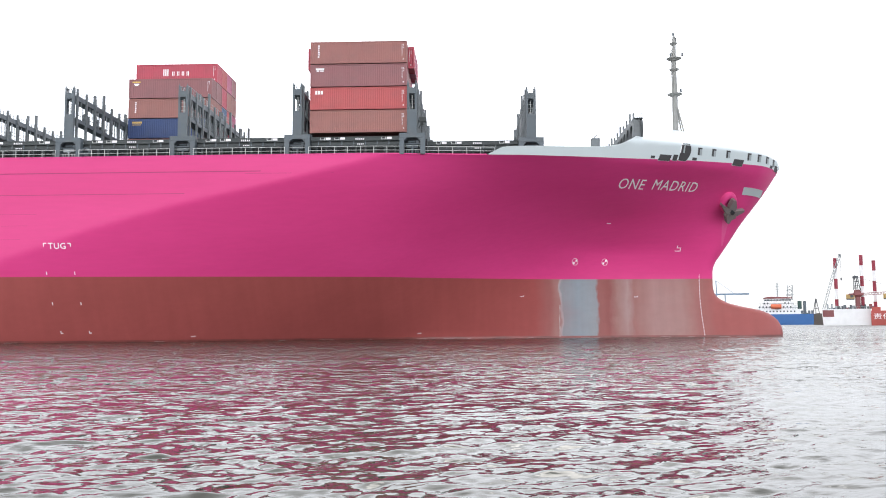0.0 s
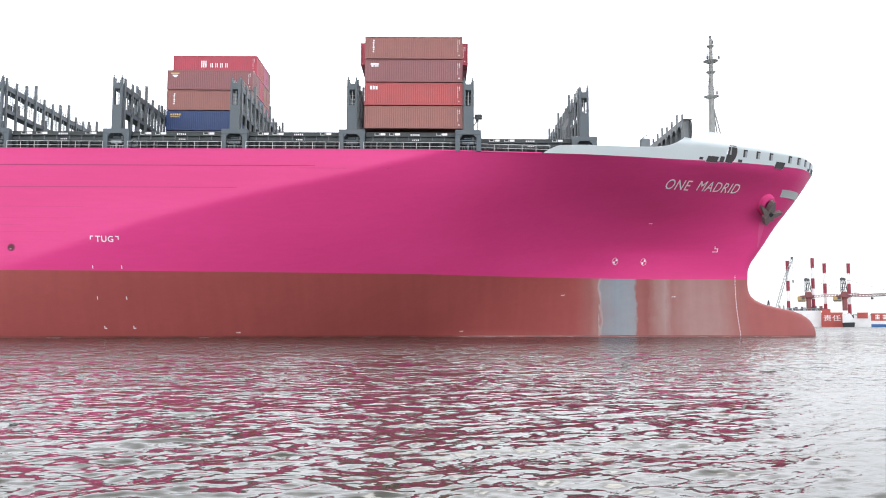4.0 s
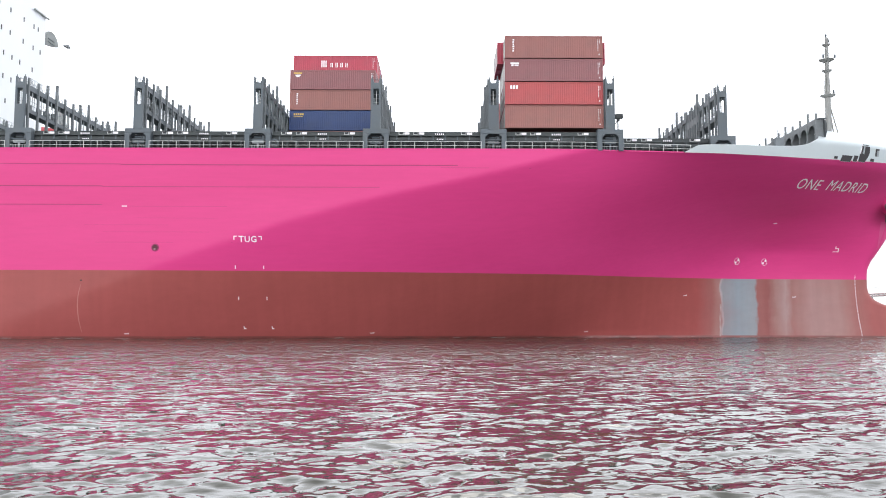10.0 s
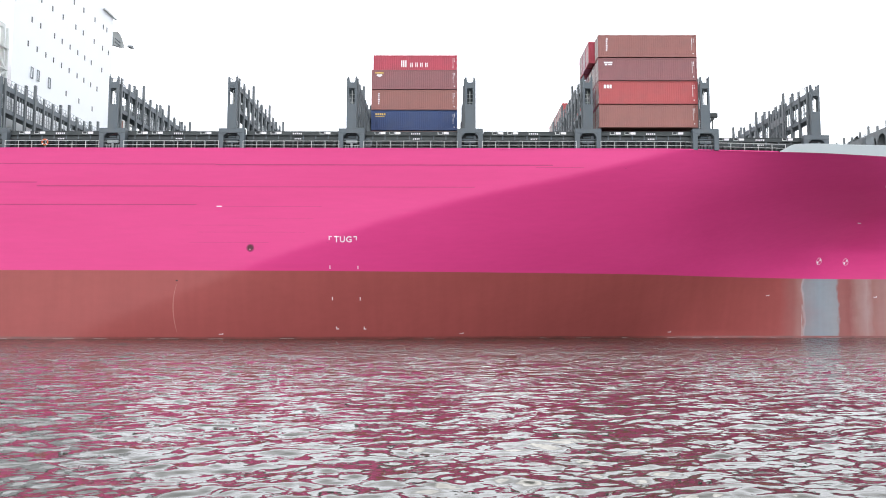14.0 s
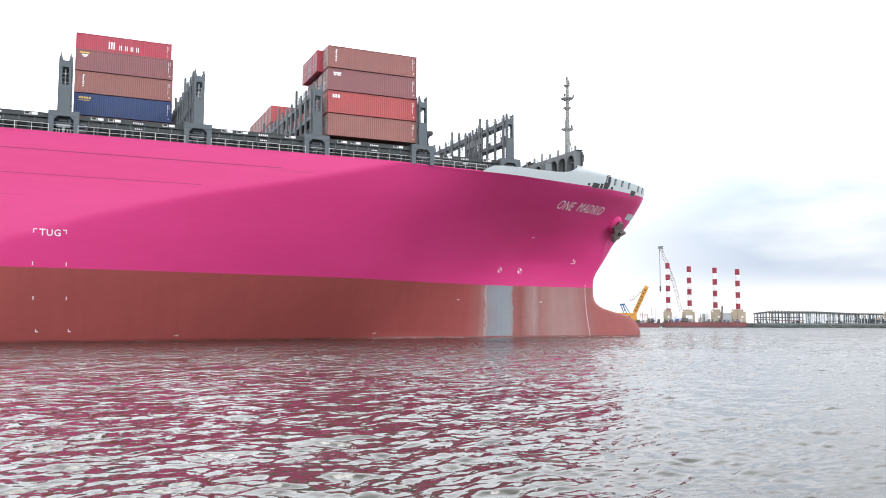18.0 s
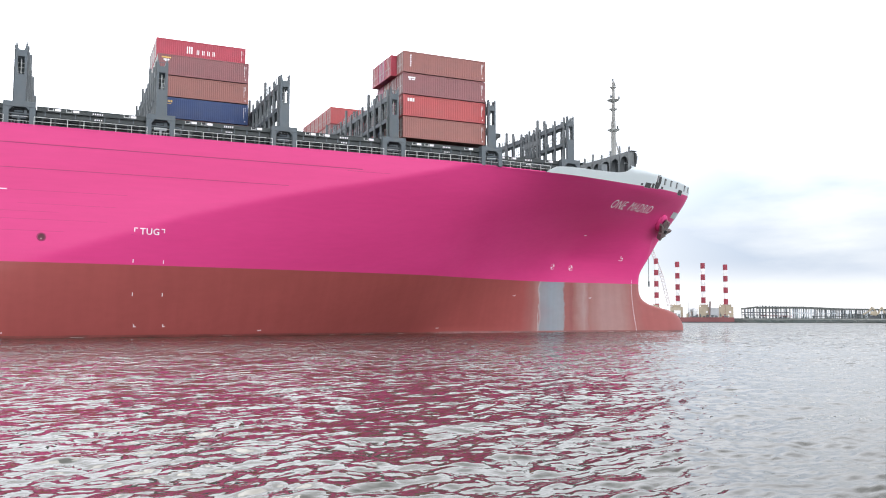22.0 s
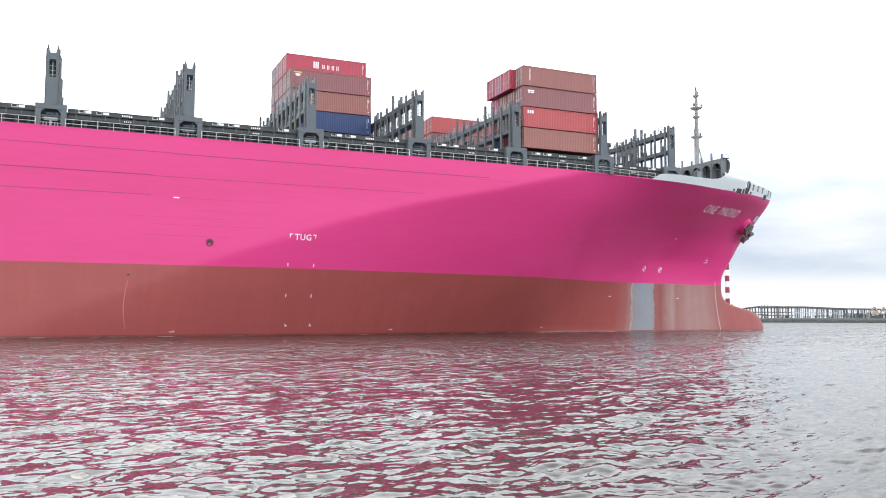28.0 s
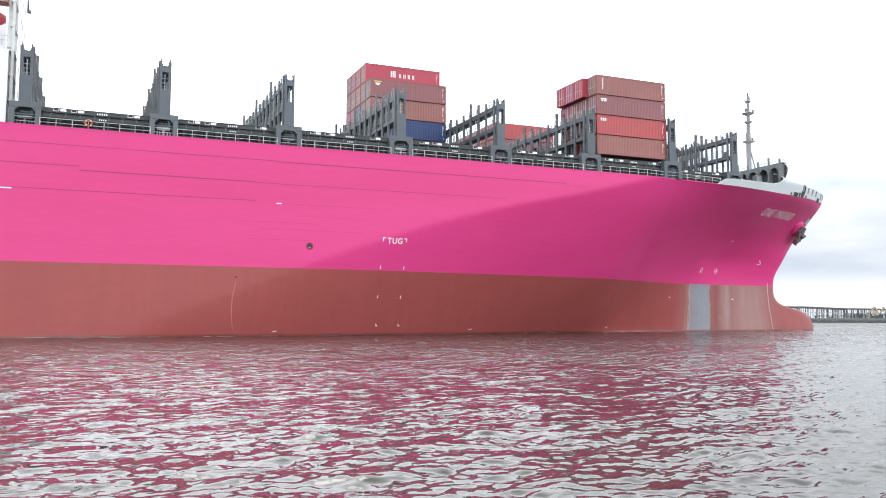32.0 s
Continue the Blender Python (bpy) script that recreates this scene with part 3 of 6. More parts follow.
def build_hatches():
    for k in range(len(BRIDGES) - 1):
        x0, x1 = BRIDGES[k][0] + 1.7, BRIDGES[k + 1][0] - 1.6
        half = min(BRIDGES[k][1], BRIDGES[k + 1][1]) - 0.8
        bm = BM()
        box(bm, x0, -half - 0.1, 25.0, x1, half + 0.1, 25.46)
        box(bm, x0, -half - 0.14, 25.44, x1, half + 0.14, 25.52)
        box(bm, x0, -half + 0.25, 24.75, x1, half - 0.25, 25.01)
        box(bm, x0, -half - 0.02, 24.42, x1, half + 0.02, 24.76)
        hatch = part("hatch_cover", bm, GREEN_DECK, ship, "grey-green steel hatch cover")
        # coaming in near black: the shade under the hatch is put into its colour
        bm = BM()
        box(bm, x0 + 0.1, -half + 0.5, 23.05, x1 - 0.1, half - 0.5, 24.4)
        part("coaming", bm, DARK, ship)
        for u in (0.096, 0.26, 0.79):
            x = x0 + (x1 - x0) * u
            bm = BM()
            box(bm, x, -half - 0.125, 25.14, x + 0.62, -half - 0.102, 25.48)
            rim = part("socket", bm, RAILING, hatch)
            bm = BM()
            box(bm, x + 0.08, -half - 0.14, 25.2, x + 0.54, -half - 0.126, 25.43)
            part("socket_hole", bm, DARK, rim)
            bm = BM()
            box(bm, x + 0.72, -half - 0.13, 25.16, x + 1.34, -half - 0.102, 25.48)
            part("bay_label", bm, MARK, hatch)
        for i in range(7):
            x = x0 + 0.8 + (x1 - x0 - 2.2) * i / 6
            bm = BM()
            box(bm, x, -half - 0.09, 24.5, x + 0.12, -half - 0.022, 25.0)
            part("bracket", bm, GREY, hatch)
        bm = BM()
        for q in range(5):
            box(bm, x0 + (x1 - x0) * 0.5 + q * 0.24, -half - 0.125, 25.12, x0 + (x1 - x0) * 0.5 + q * 0.24 + 0.13, -half - 0.102, 25.32)
        tagged(part("bay_number", bm, MARK, hatch), kind="stuff")
        for u in (0.52,):
            x = x0 + (x1 - x0) * u
            bm = BM()
            for q in range(4):
                box(bm, x + q * 0.22, -half - 0.05, 24.52, x + q * 0.22 + 0.12, -half - 0.022, 24.66)
            tagged(part("stencil", bm, MARK, hatch), kind="stuff")
        # posts that carry the outboard stacks
        bm = BM()
        box(bm, -0.1, -half - 0.08, 23.1, 0.1, -half + 0.15, 24.41)
        prop = part("stanchion", bm, GREEN_DECK, hatch)
        for i in range(9):
            x = x0 + 0.6 + (x1 - x0 - 1.2) * i / 8
            if i:
                again("stanchion", prop.data, hatch, pose(x, 0, 0))
            else:
                prop.matrix_basis = pose(x, 0, 0)
        # pipes along the passage
        bm = BM()
        for yy, zz, r in ((-half + 0.2, 23.5, 0.1), (-half + 0.25, 23.85, 0.07), (-half + 0.2, 24.15, 0.06)):
            rod(bm, (x0 - 1, yy, zz), (x1 + 1, yy, zz), r, 6)
        part("pipe_run", bm, DARK_PIPE, ship)
    bm = BM()
    box(bm, 18.6, -24.5, 27.35, 19.5, -23.9, 27.9)
    box(bm, 18.75, -24.4, 27.05, 19.1, -24.0, 27.35)
    beam(bm, (18.9, -24.2, 25.4), (18.9, -24.2, 27.1), 0.14, 0.14)
    beam(bm, (18.35, -24.2, 26.3), (18.9, -24.2, 27.2), 0.12, 0.12)
    beam(bm, (18.35, -24.2, 27.5), (18.7, -24.2, 27.5), 0.12, 0.12)
    part("lamp_box", bm, DARK_PIPE, ship)
    # round duct mouth beside a portal
    bm = BM()
    rings = [[bm.verts.new((-23.6 + q * math.cos(t), yy, 24.1 + q * math.sin(t))) for t in [2 * math.pi * i / 16 for i in range(16)]]
             for q, yy in ((0.55, -23.6), (0.55, -24.6), (0.36, -24.62), (0.34, -24.2))]
    for ra, rb in zip(rings, rings[1:]):
        for i in range(16):
            bm.faces.new((ra[i], ra[(i + 1) % 16], rb[(i + 1) % 16], rb[i]))
    bm.faces.new(rings[-1])
    part("duct_mouth", bm, GREY, ship)
    # guard rail on the deck's edge
    bm = BM()
    rod(bm, (0, 0, 0), (0, 0, 1.02), 0.035, 5)
    me = part("post", bm, RAILING, ship)
    post = me.data
    bpy.data.objects.remove(me)
    for k in range(len(BRIDGES) - 1):
        x0, x1 = BRIDGES[k][0] + 1.5, min(BRIDGES[k + 1][0] - 1.5, 28.0)
        n = max(1, int((x1 - x0) / 1.6))
        pts = [x0 + (x1 - x0) * i / n for i in range(n + 1)]
        bm = BM()
        tube(bm, [(a, -half_breadth(a, 23.15) + 0.15, 24.12) for a in pts], 0.04)
        railing = part("guard_rail", bm, RAILING, ship, "pale steel guard rail")
        bm = BM()
        tube(bm, [(a, -half_breadth(a, 23.15) + 0.15, 23.64) for a in pts], 0.03)
        part("middle_rail", bm, RAILING, railing)
        for a in pts:
            again("post", post, railing, pose(a, -half_breadth(a, 23.15) + 0.15, 23.12))


build_bridges()
build_hatches()


def build_lifebuoy():
    ob = thing("lifebuoy", "orange ring lifebuoy hung on the deck's guard rail", "lifebuoy")
    bm = BM()
    n, k = 20, 8
    rings = [[bm.verts.new(((0.34 + 0.09 * math.cos(b)) * math.cos(a), 0.09 * math.sin(b), (0.34 + 0.09 * math.cos(b)) * math.sin(a)))
              for b in [2 * math.pi * j / k for j in range(k)]] for a in [2 * math.pi * i / n for i in range(n)]]
    for i in range(n):
        for j in range(k):
            bm.faces.new((rings[i][j], rings[i][(j + 1) % k], rings[(i + 1) % n][(j + 1) % k], rings[(i + 1) % n][j]))
    bmesh.ops.recalc_face_normals(bm, faces=bm.faces[:])
    ring = part("ring", bm, ORANGE, ob)
    for a in (0.8, 2.4, 3.9, 5.5):
        bm = BM()
        c = Vector((0.34 * math.cos(a), 0, 0.34 * math.sin(a)))
        t = Vector((-math.sin(a), 0, math.cos(a))) * 0.05
        rod(bm, c - t, c + t, 0.098, 8)
        part("band", bm, MARK, ring)
    riders.append((ob, pose(-62.95, -25.6, 23.9)))


build_lifebuoy()


# ---------------------------------------------------------------- forecastle: breakwater, mast, anchor, openings
def build_fore():
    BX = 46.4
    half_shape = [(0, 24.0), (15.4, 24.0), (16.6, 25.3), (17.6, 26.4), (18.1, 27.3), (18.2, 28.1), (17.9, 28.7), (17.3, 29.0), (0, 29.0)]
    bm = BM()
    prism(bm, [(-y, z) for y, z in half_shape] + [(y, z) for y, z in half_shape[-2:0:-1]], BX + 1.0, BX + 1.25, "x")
    # plate behind the arches is darkened: their shade is put into its colour
    bw = part("breakwater", bm, mat("shaded_breakwater_plate", (0.075, 0.082, 0.085), 0.6), ship, "grey steel breakwater with arched stiffeners")
    for i in range(15):
        y = -17.5 + 2.5 * i
        low = float(np.interp(abs(y), [15.6, 17.0, 18.0, 18.5], [24.0, 25.3, 26.4, 27.4]))
        bm = BM()
        prism(bm, [(BX + 1.0, low), (BX - 0.1 - 0.3 * (low < 25), low), (BX - 0.1, 26.5 if low < 26 else low + 0.3), (BX, 29.0), (BX + 1.0, 29.0)], y - 0.12, y + 0.12)
        part("stiffener", bm, BREAK_GREY, bw)
        bm = BM()
        box(bm, BX + 0.0, y - 0.12, 28.9, BX + 0.25, y + 0.12, 29.75 + (0.0, 0.5, 0.2)[i % 3])
        part("stay", bm, BREAK_GREY, bw)
    for i in range(14):
        y = -16.25 + 2.5 * i
        bm = BM()
        arc = [(y - 1.13, 29.0), (y - 1.13, 27.6)] + [(y - 0.95 * math.cos(a), 27.5 + 0.85 * math.sin(a)) for a in [math.pi * j / 8 for j in range(9)]] + [(y + 1.13, 27.6), (y + 1.13, 29.0)]
        prism(bm, arc, BX, BX + 0.1, "x")
        part("arch", bm, BREAK_GREY, bw)
    bm = BM()
    box(bm, BX + 0.2, -18.0, 28.95, BX + 1.3, 18.0, 29.05)
    part("top_walkway", bm, GREY, bw)
    bm = BM()
    for i in range(30):
        rod(bm, (BX + 1.1, -18 + i * 1.24, 29.0), (BX + 1.1, -18 + i * 1.24, 29.7), 0.035, 4)
    rod(bm, (BX + 1.1, -18, 29.7), (BX + 1.1, 18, 29.7), 0.03, 4)
    part("handrail", bm, GREY_LIGHT, bw)
    bm = BM()
    box(bm, 40.9, -17.9, 24.4, 42.0, -16.9, 26.4)
    rod(bm, (41.4, -17.4, 26.4), (41.4, -17.4, 27.6), 0.05, 5)
    rod(bm, (41.0, -17.4, 26.4), (41.9, -17.4, 27.0), 0.06, 5)
    soften(bm, 0.04)
    part("deck_locker", bm, GREY_MID, ship)
    # foremast
    bm = BM()
    rod(bm, (56.2, 0, 24), (56.3, 0, 38.5), 0.5, 10, 0.42)
    rod(bm, (56.3, 0, 38.5), (56.4, 0, 46.0), 0.36, 10, 0.26)
    mast = part("foremast", bm, MAST_PAINT, ship, "pale grey steel foremast with platforms")
    for z, r in ((36.9, 1.15), (42.5, 1.15), (40.8, 0.75), (44.9, 0.6)):
        bm = BM()
        rod(bm, (56.3, 0, z - 0.32), (56.3, 0, z), r * 0.45, 10, r)
        rod(bm, (56.3, 0, z), (56.3, 0, z + 0.08), r, 10)
        for i in range(6):
            a = i * math.pi / 3
            rod(bm, (56.3 + r * 0.95 * math.cos(a), r * 0.95 * math.sin(a), z), (56.3 + r * 0.95 * math.cos(a), r * 0.95 * math.sin(a), z + 0.5), 0.03, 4)
        part("platform", bm, MAST_PAINT, mast)
    bm = BM()
    for dx, dy in ((1.4, 0.9), (1.4, -0.9)):
        rod(bm, (56.3 + dx, dy, 29), (56.3, 0, 36.4), 0.12, 6)
    part("brace", bm, MAST_PAINT, mast)
    for z, dx in ((37.3, 0.9), (42.9, 1.3), (42.9, -0.5), (45.3, 0.35), (46.1, 0.0)):
        bm = BM()
        rod(bm, (56.3 + dx, 0, z), (56.3 + dx, 0, z + 0.5), 0.16, 8)
        part("lamp", bm, GREY, mast)
    bm = BM()
    rod(bm, (55.9, -0.25, 27), (55.95, -0.25, 44), 0.05, 4)
    rod(bm, (55.9, 0.25, 27), (55.95, 0.25, 44), 0.05, 4)
    part("ladder", bm, MAST_PAINT, mast)

    # near black, stands for the shade inside the ports
    PORT_DARK = mat("port_shade_paint", (0.04, 0.036, 0.038), 0.7, grain=0.2)

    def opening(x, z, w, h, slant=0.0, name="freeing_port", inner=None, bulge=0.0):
        """A port drawn as sheets on the curved bulwark: a low rim, and its inner shade in dark colour."""
        def at(a, b, out):
            a += bulge * max(0.0, a / w + 0.5) * (1 - (2 * b / h) ** 2)
            xx, zz = x + a + slant * b / h, z + b
            q = bulwark_point(xx, (zz - deck_z(xx)) / (bulwark_top(xx) - deck_z(xx)))
            e1 = bulwark_point(xx + 0.2, (zz - deck_z(xx + 0.2)) / (bulwark_top(xx + 0.2) - deck_z(xx + 0.2))) - q
            e2 = bulwark_point(xx, (zz + 0.1 - deck_z(xx)) / (bulwark_top(xx) - deck_z(xx))) - q
            nn = e1.cross(e2).normalized()
            return q + (nn if nn.y < 0 else -nn) * out

        def patch(a0, a1, b0, b1, out):
            bm = BM()
            nx, nz = 3, 8
            g = [[bm.verts.new(at(a0 + (a1 - a0) * i / nx, b0 + (b1 - b0) * j / nz, out)) for j in range(nz + 1)] for i in range(nx + 1)]
            for i in range(nx):
                for j in range(nz):
                    bm.faces.new((g[i][j], g[i + 1][j], g[i + 1][j + 1], g[i][j + 1]))
            return bm
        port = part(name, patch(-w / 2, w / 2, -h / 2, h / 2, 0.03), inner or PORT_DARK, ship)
        # dark strips paint the shade along the port's left and top edges
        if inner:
            part("left_shade", patch(-w / 2, -w * 0.06, -h / 2, h / 2, 0.036), PORT_DARK, port)
            part("top_shade", patch(-w * 0.06, w / 2, h * 0.3, h / 2, 0.036), PORT_DARK, port)
        bm = BM()
        rim = [(-w / 2, -h / 2 + h * j / 6) for j in range(7)] + [(w / 2, h / 2 - h * j / 6) for j in range(7)]
        tube(bm, [at(a, b, 0.02) for a, b in rim + rim[:1]], 0.02, 4)
        part("rim", bm, WHITE, port)
        return at
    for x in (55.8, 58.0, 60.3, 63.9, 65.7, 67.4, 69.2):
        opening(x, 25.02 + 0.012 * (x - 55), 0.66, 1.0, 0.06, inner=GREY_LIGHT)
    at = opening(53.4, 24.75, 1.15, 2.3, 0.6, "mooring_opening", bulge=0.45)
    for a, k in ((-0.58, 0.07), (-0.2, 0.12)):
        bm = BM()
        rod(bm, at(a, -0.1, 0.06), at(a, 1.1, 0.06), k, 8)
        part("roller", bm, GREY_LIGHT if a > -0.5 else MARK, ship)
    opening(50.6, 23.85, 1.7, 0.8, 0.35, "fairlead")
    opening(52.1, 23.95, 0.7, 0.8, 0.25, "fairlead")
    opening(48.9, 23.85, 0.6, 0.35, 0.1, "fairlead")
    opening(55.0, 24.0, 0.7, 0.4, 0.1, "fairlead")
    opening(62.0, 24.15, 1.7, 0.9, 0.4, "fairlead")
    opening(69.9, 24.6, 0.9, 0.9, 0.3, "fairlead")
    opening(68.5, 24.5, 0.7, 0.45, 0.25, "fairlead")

    # bower anchor in its housing
    c = on_hull(61.85, 18.9, 0.0)
    n = (on_hull(61.85, 18.9, 1.0) - c).normalized()
    up = (Vector((0, 0, 1)) - n * n.z).normalized()
    side = up.cross(n).normalized()

    def loc(a, b, d):
        a, b = a * 0.985 - b * 0.17, b * 0.985 - a * 0.17
        return c + side * a * 1.28 + up * b * 1.28 + n * d * 1.1
    bm = BM()
    rings = []
    for d, r in ((-0.8, 1.3), (0.2, 1.25), (0.6, 1.05), (0.65, 0.65), (0.4, 0.5)):
        rings.append([bm.verts.new(loc(r * math.cos(a) * 0.95, 0.55 + r * math.sin(a) * 1.1, d)) for a in [2 * math.pi * i / 20 for i in range(20)]])
    for ra, rb in zip(rings, rings[1:]):
        for i in range(20):
            bm.faces.new((ra[i], ra[(i + 1) % 20], rb[(i + 1) % 20], rb[i]))
    bm.faces.new(rings[-1])
    bmesh.ops.recalc_face_normals(bm, faces=bm.faces[:])
    for f in bm.faces:
        f.smooth = True
    part("anchor_housing", bm, PINK, ship, "magenta rounded anchor housing")
    bm = BM()
    prism_on(bm, [loc(a, b, 0.7) for a, b in ((-0.42, -0.2), (0.5, -0.1), (0.52, 0.75), (0.12, 1.5), (-0.22, 1.35), (-0.4, 0.6))], n * 0.75)
    anchor = part("anchor", bm, RUST, ship, "weathered grey steel stockless anchor")
    for s in (-1, 1):
        bm = BM()
        prism_on(bm, [loc(s * a, b, 0.95) for a, b in ((0.0, -0.75), (0.75, -0.45), (1.75, 0.35), (1.7, 0.62), (1.15, 0.42), (0.2, 0.1))], n * 0.6)
        part("fluke", bm, RUST, anchor)
    bm = BM()
    prism_on(bm, [loc(a, b, 0.9) for a, b in ((-0.75, -0.75), (-0.25, -1.55), (0.0, -1.6), (0.2, -1.0), (0.75, -0.6), (0.4, -0.2), (-0.4, -0.2))], n * 0.8)
    part("crown", bm, RUST, anchor)
    bm = BM()
    rod(bm, loc(-0.05, -0.05, 1.3), loc(-0.05, -0.05, 1.75), 0.3, 10)
    part("shackle", bm, DARK, anchor)


build_fore()


# ---------------------------------------------------------------- paint marks on the side
def hull_word(name, text, x, z, size, shear, material, width=None, label="", weight=0.0):
    vs, fs = lettering(text, size, shear, weight)
    w = max(v.x for v in vs) - min(v.x for v in vs)
    k = width / w if width else 1.0
    bm = BM()
    bv = [bm.verts.new((v.x * k, v.y, 0)) for v in vs]
    for f in fs:
        try:
            bm.faces.new([bv[i] for i in f])
        except ValueError:
            pass
    bmesh.ops.triangulate(bm, faces=bm.faces[:])
    for _ in range(2):
        long = [e for e in bm.edges if e.calc_length() > 0.5]
        if long:
            bmesh.ops.subdivide_edges(bm, edges=long, cuts=1)
            bmesh.ops.triangulate(bm, faces=bm.faces[:])
    for v in bm.verts:
        v.co = on_hull(x + v.co.x, z + v.co.y, 0.06)
    return part(name, bm, material, ship, label)


def hull_patch(name, x0, x1, z0, z1, material, nx=8, nz=6, out=0.03, ragged=0.0, label=""):
    bm = BM()
    rng = random.Random(name + str(x0))
    g = []
    for i in range(nx + 1):
        row = []
        for j in range(nz + 1):
            x, z = x0 + (x1 - x0) * i / nx, z0 + (z1 - z0) * j / nz
            if ragged and (i in (0, nx)):
                x += rng.uniform(-ragged, ragged)
            row.append(bm.verts.new(on_hull(x, z, out)))
        g.append(row)
    for i in range(nx):
        for j in range(nz):
            bm.faces.new((g[i][j], g[i + 1][j], g[i + 1][j + 1], g[i][j + 1]))
    for f in bm.faces:
        f.smooth = True
    return part(name, bm, material, ship, label)


def build_marks():
    hull_word("ship_name", "ONE", 46.5, 20.75, 1.6, 0.3, MARK, 3.9, "white slanted lettering")
    hull_word("ship_name", "MADRID", 52.95, 20.85, 1.6, 0.3, MARK, 6.85, "white slanted lettering")
    hull_word("tug_mark", "TUG", -26.4, 12.05, 1.0, 0.0, MARK, 2.1, "white tug mark", 0.014)
    for x in (-28.1, -24.75):
        s = 1 if x < -26 else -1
        hull_patch("tug_bracket", x, x + s * 0.4, 12.35, 12.45, MARK, 1, 1, 0.04)
        hull_patch("tug_bracket", x, x + s * 0.1, 12.0, 12.35, MARK, 1, 1, 0.04)
        hull_patch("tug_tick", x, x + 0.1, 8.55, 8.95, MARK, 1, 1, 0.04)
        hull_patch("tug_tick", x + 0.15, x + 0.25, 4.8, 5.2, MARK, 1, 1, 0.04)
        hull_patch("tug_tick", x + 0.5, x + 0.8, 1.2, 1.32, MARK, 1, 1, 0.04)
        hull_patch("tug_tick", x + 0.5, x + 0.6, 1.3, 1.55, MARK, 1, 1, 0.04)
    # thruster marks: a thin ring round a two-bladed screw
    for x in (40.0, 44.5):
        def spot(q, t):
            return on_hull(x + q * math.cos(t) * 0.9, 11.05 + q * math.sin(t), 0.05)
        bm = BM()
        ring = [[bm.verts.new(spot(q, 2 * math.pi * i / 20)) for i in range(20)] for q in (0.45, 0.5)]
        for i in range(20):
            bm.faces.new((ring[0][i], ring[1][i], ring[1][(i + 1) % 20], ring[0][(i + 1) % 20]))
        screw = part("thruster_mark", bm, MARK, ship, "white ring round a two-bladed screw")
        for t0 in (0.15, 0.15 + math.pi):
            bm = BM()
            rim = [bm.verts.new(spot(0.4, t0 + 1.1 * i / 5)) for i in range(6)]
            bm.faces.new([bm.verts.new(spot(0.02, t0 + 0.5))] + rim)
            part("blade", bm, MARK, screw)
    # bulb mark
    for x0, x1, z0, z1 in ((54.9, 55.75, 12.6, 12.69), (55.64, 55.75, 12.69, 13.1), (55.2, 55.75, 13.05, 13.14), (55.2, 55.31, 13.14, 13.42)):
        hull_patch("bulb_mark", x0, x1, z0, z1, MARK, 1, 1, 0.05)
    # draught marks at the stem
    for i in range(18):
        z = 0.3 + i * 0.5
        x = 59.05 - 0.35 * (z / 9.2) ** 2 - 0.25 * math.sin(z / 2.9)
        hull_patch("draught_mark", x - 0.04, x + 0.08, z, z + 0.13, MARK, 1, 1, 0.04)
    bm = BM()
    for i in range(24):
        za, zb = 0.2 + i * 0.38, 0.58 + i * 0.38
        xa, xb = [59.05 - 0.35 * (z / 9.2) ** 2 - 0.25 * math.sin(z / 2.9) for z in (za, zb)]
        bm.faces.new([bm.verts.new(on_hull(x, z, 0.03)) for x, z in ((xa, za), (xa + 0.035, za), (xb + 0.035, zb), (xb, zb))])
    part("draught_line", bm, MARK, ship)
    # weld scar on the bottom paint, and the seam where the two paints meet
    bm = BM()
    for i in range(16):
        za, zb = 0.8 + i * 0.36, 0.8 + (i + 1) * 0.36
        xa, xb = [-46.75 + 0.4 * ((z - 3.5) / 3) ** 2 for z in (za, zb)]
        wa, wb = [0.02 + 0.045 * math.sin(math.pi * min(1, max(0, (z - 0.8) / 5.8))) for z in (za, zb)]
        bm.faces.new([bm.verts.new(on_hull(x, z, 0.02)) for x, z in ((xa - wa, za), (xa + wa, za), (xb + wb, zb), (xb - wb, zb))])
    part("weld_scar", bm, mat("scraped_pale_paint", (0.45, 0.17, 0.15), 0.7), ship, "pale scrape on the red bottom paint")
    hull_patch("scrape_dot", -46.45, -46.2, 6.95, 7.1, DARK, 1, 1, 0.02)
    bm = BM()
    for i in range(8):
        za, zb = 17.0 - i * 0.45, 17.0 - (i + 1) * 0.45
        wa, wb = 0.55 * (1 - i / 10), 0.55 * (1 - (i + 1) / 10)
        xa, xb = 62.2 - 0.02 * i, 62.2 - 0.02 * (i + 1)
        bm.faces.new([bm.verts.new(on_hull(x, z, 0.02)) for x, z in ((xb - wb, zb), (xb + wb, zb), (xa + wa, za), (xa - wa, za))])
    part("rust_streak", bm, mat("washed_streak", (0.67, 0.085, 0.25), 0.6, stain=0.6, stain_scale=1.5, stain_color=(0.66, 0.066, 0.235)), ship, "pale washed streak below the anchor")
    # pale panel by the stem
    hull_patch("pale_panel", 64.0, 67.9, 20.45, 21.4, WHITE, 6, 2, 0.04, label="pale grey painted panel by the stem")
    # primer patch and worn paint at the bow
    hull_patch("bare_streak", 37.7, 37.85, 0.2, 4.8, PALE_SCUFF, 2, 14, 0.016, 0.05, "pale scuffed streak")
    for x, z in ((32.3, 6.0), (49.3, 5.9), (-11.8, 0.66), (17.55, 0.8), (-41.2, 0.57)):
        hull_patch("depth_mark", x - 0.4, x + 0.12, z, z + 0.07, MARK, 1, 1, 0.04)
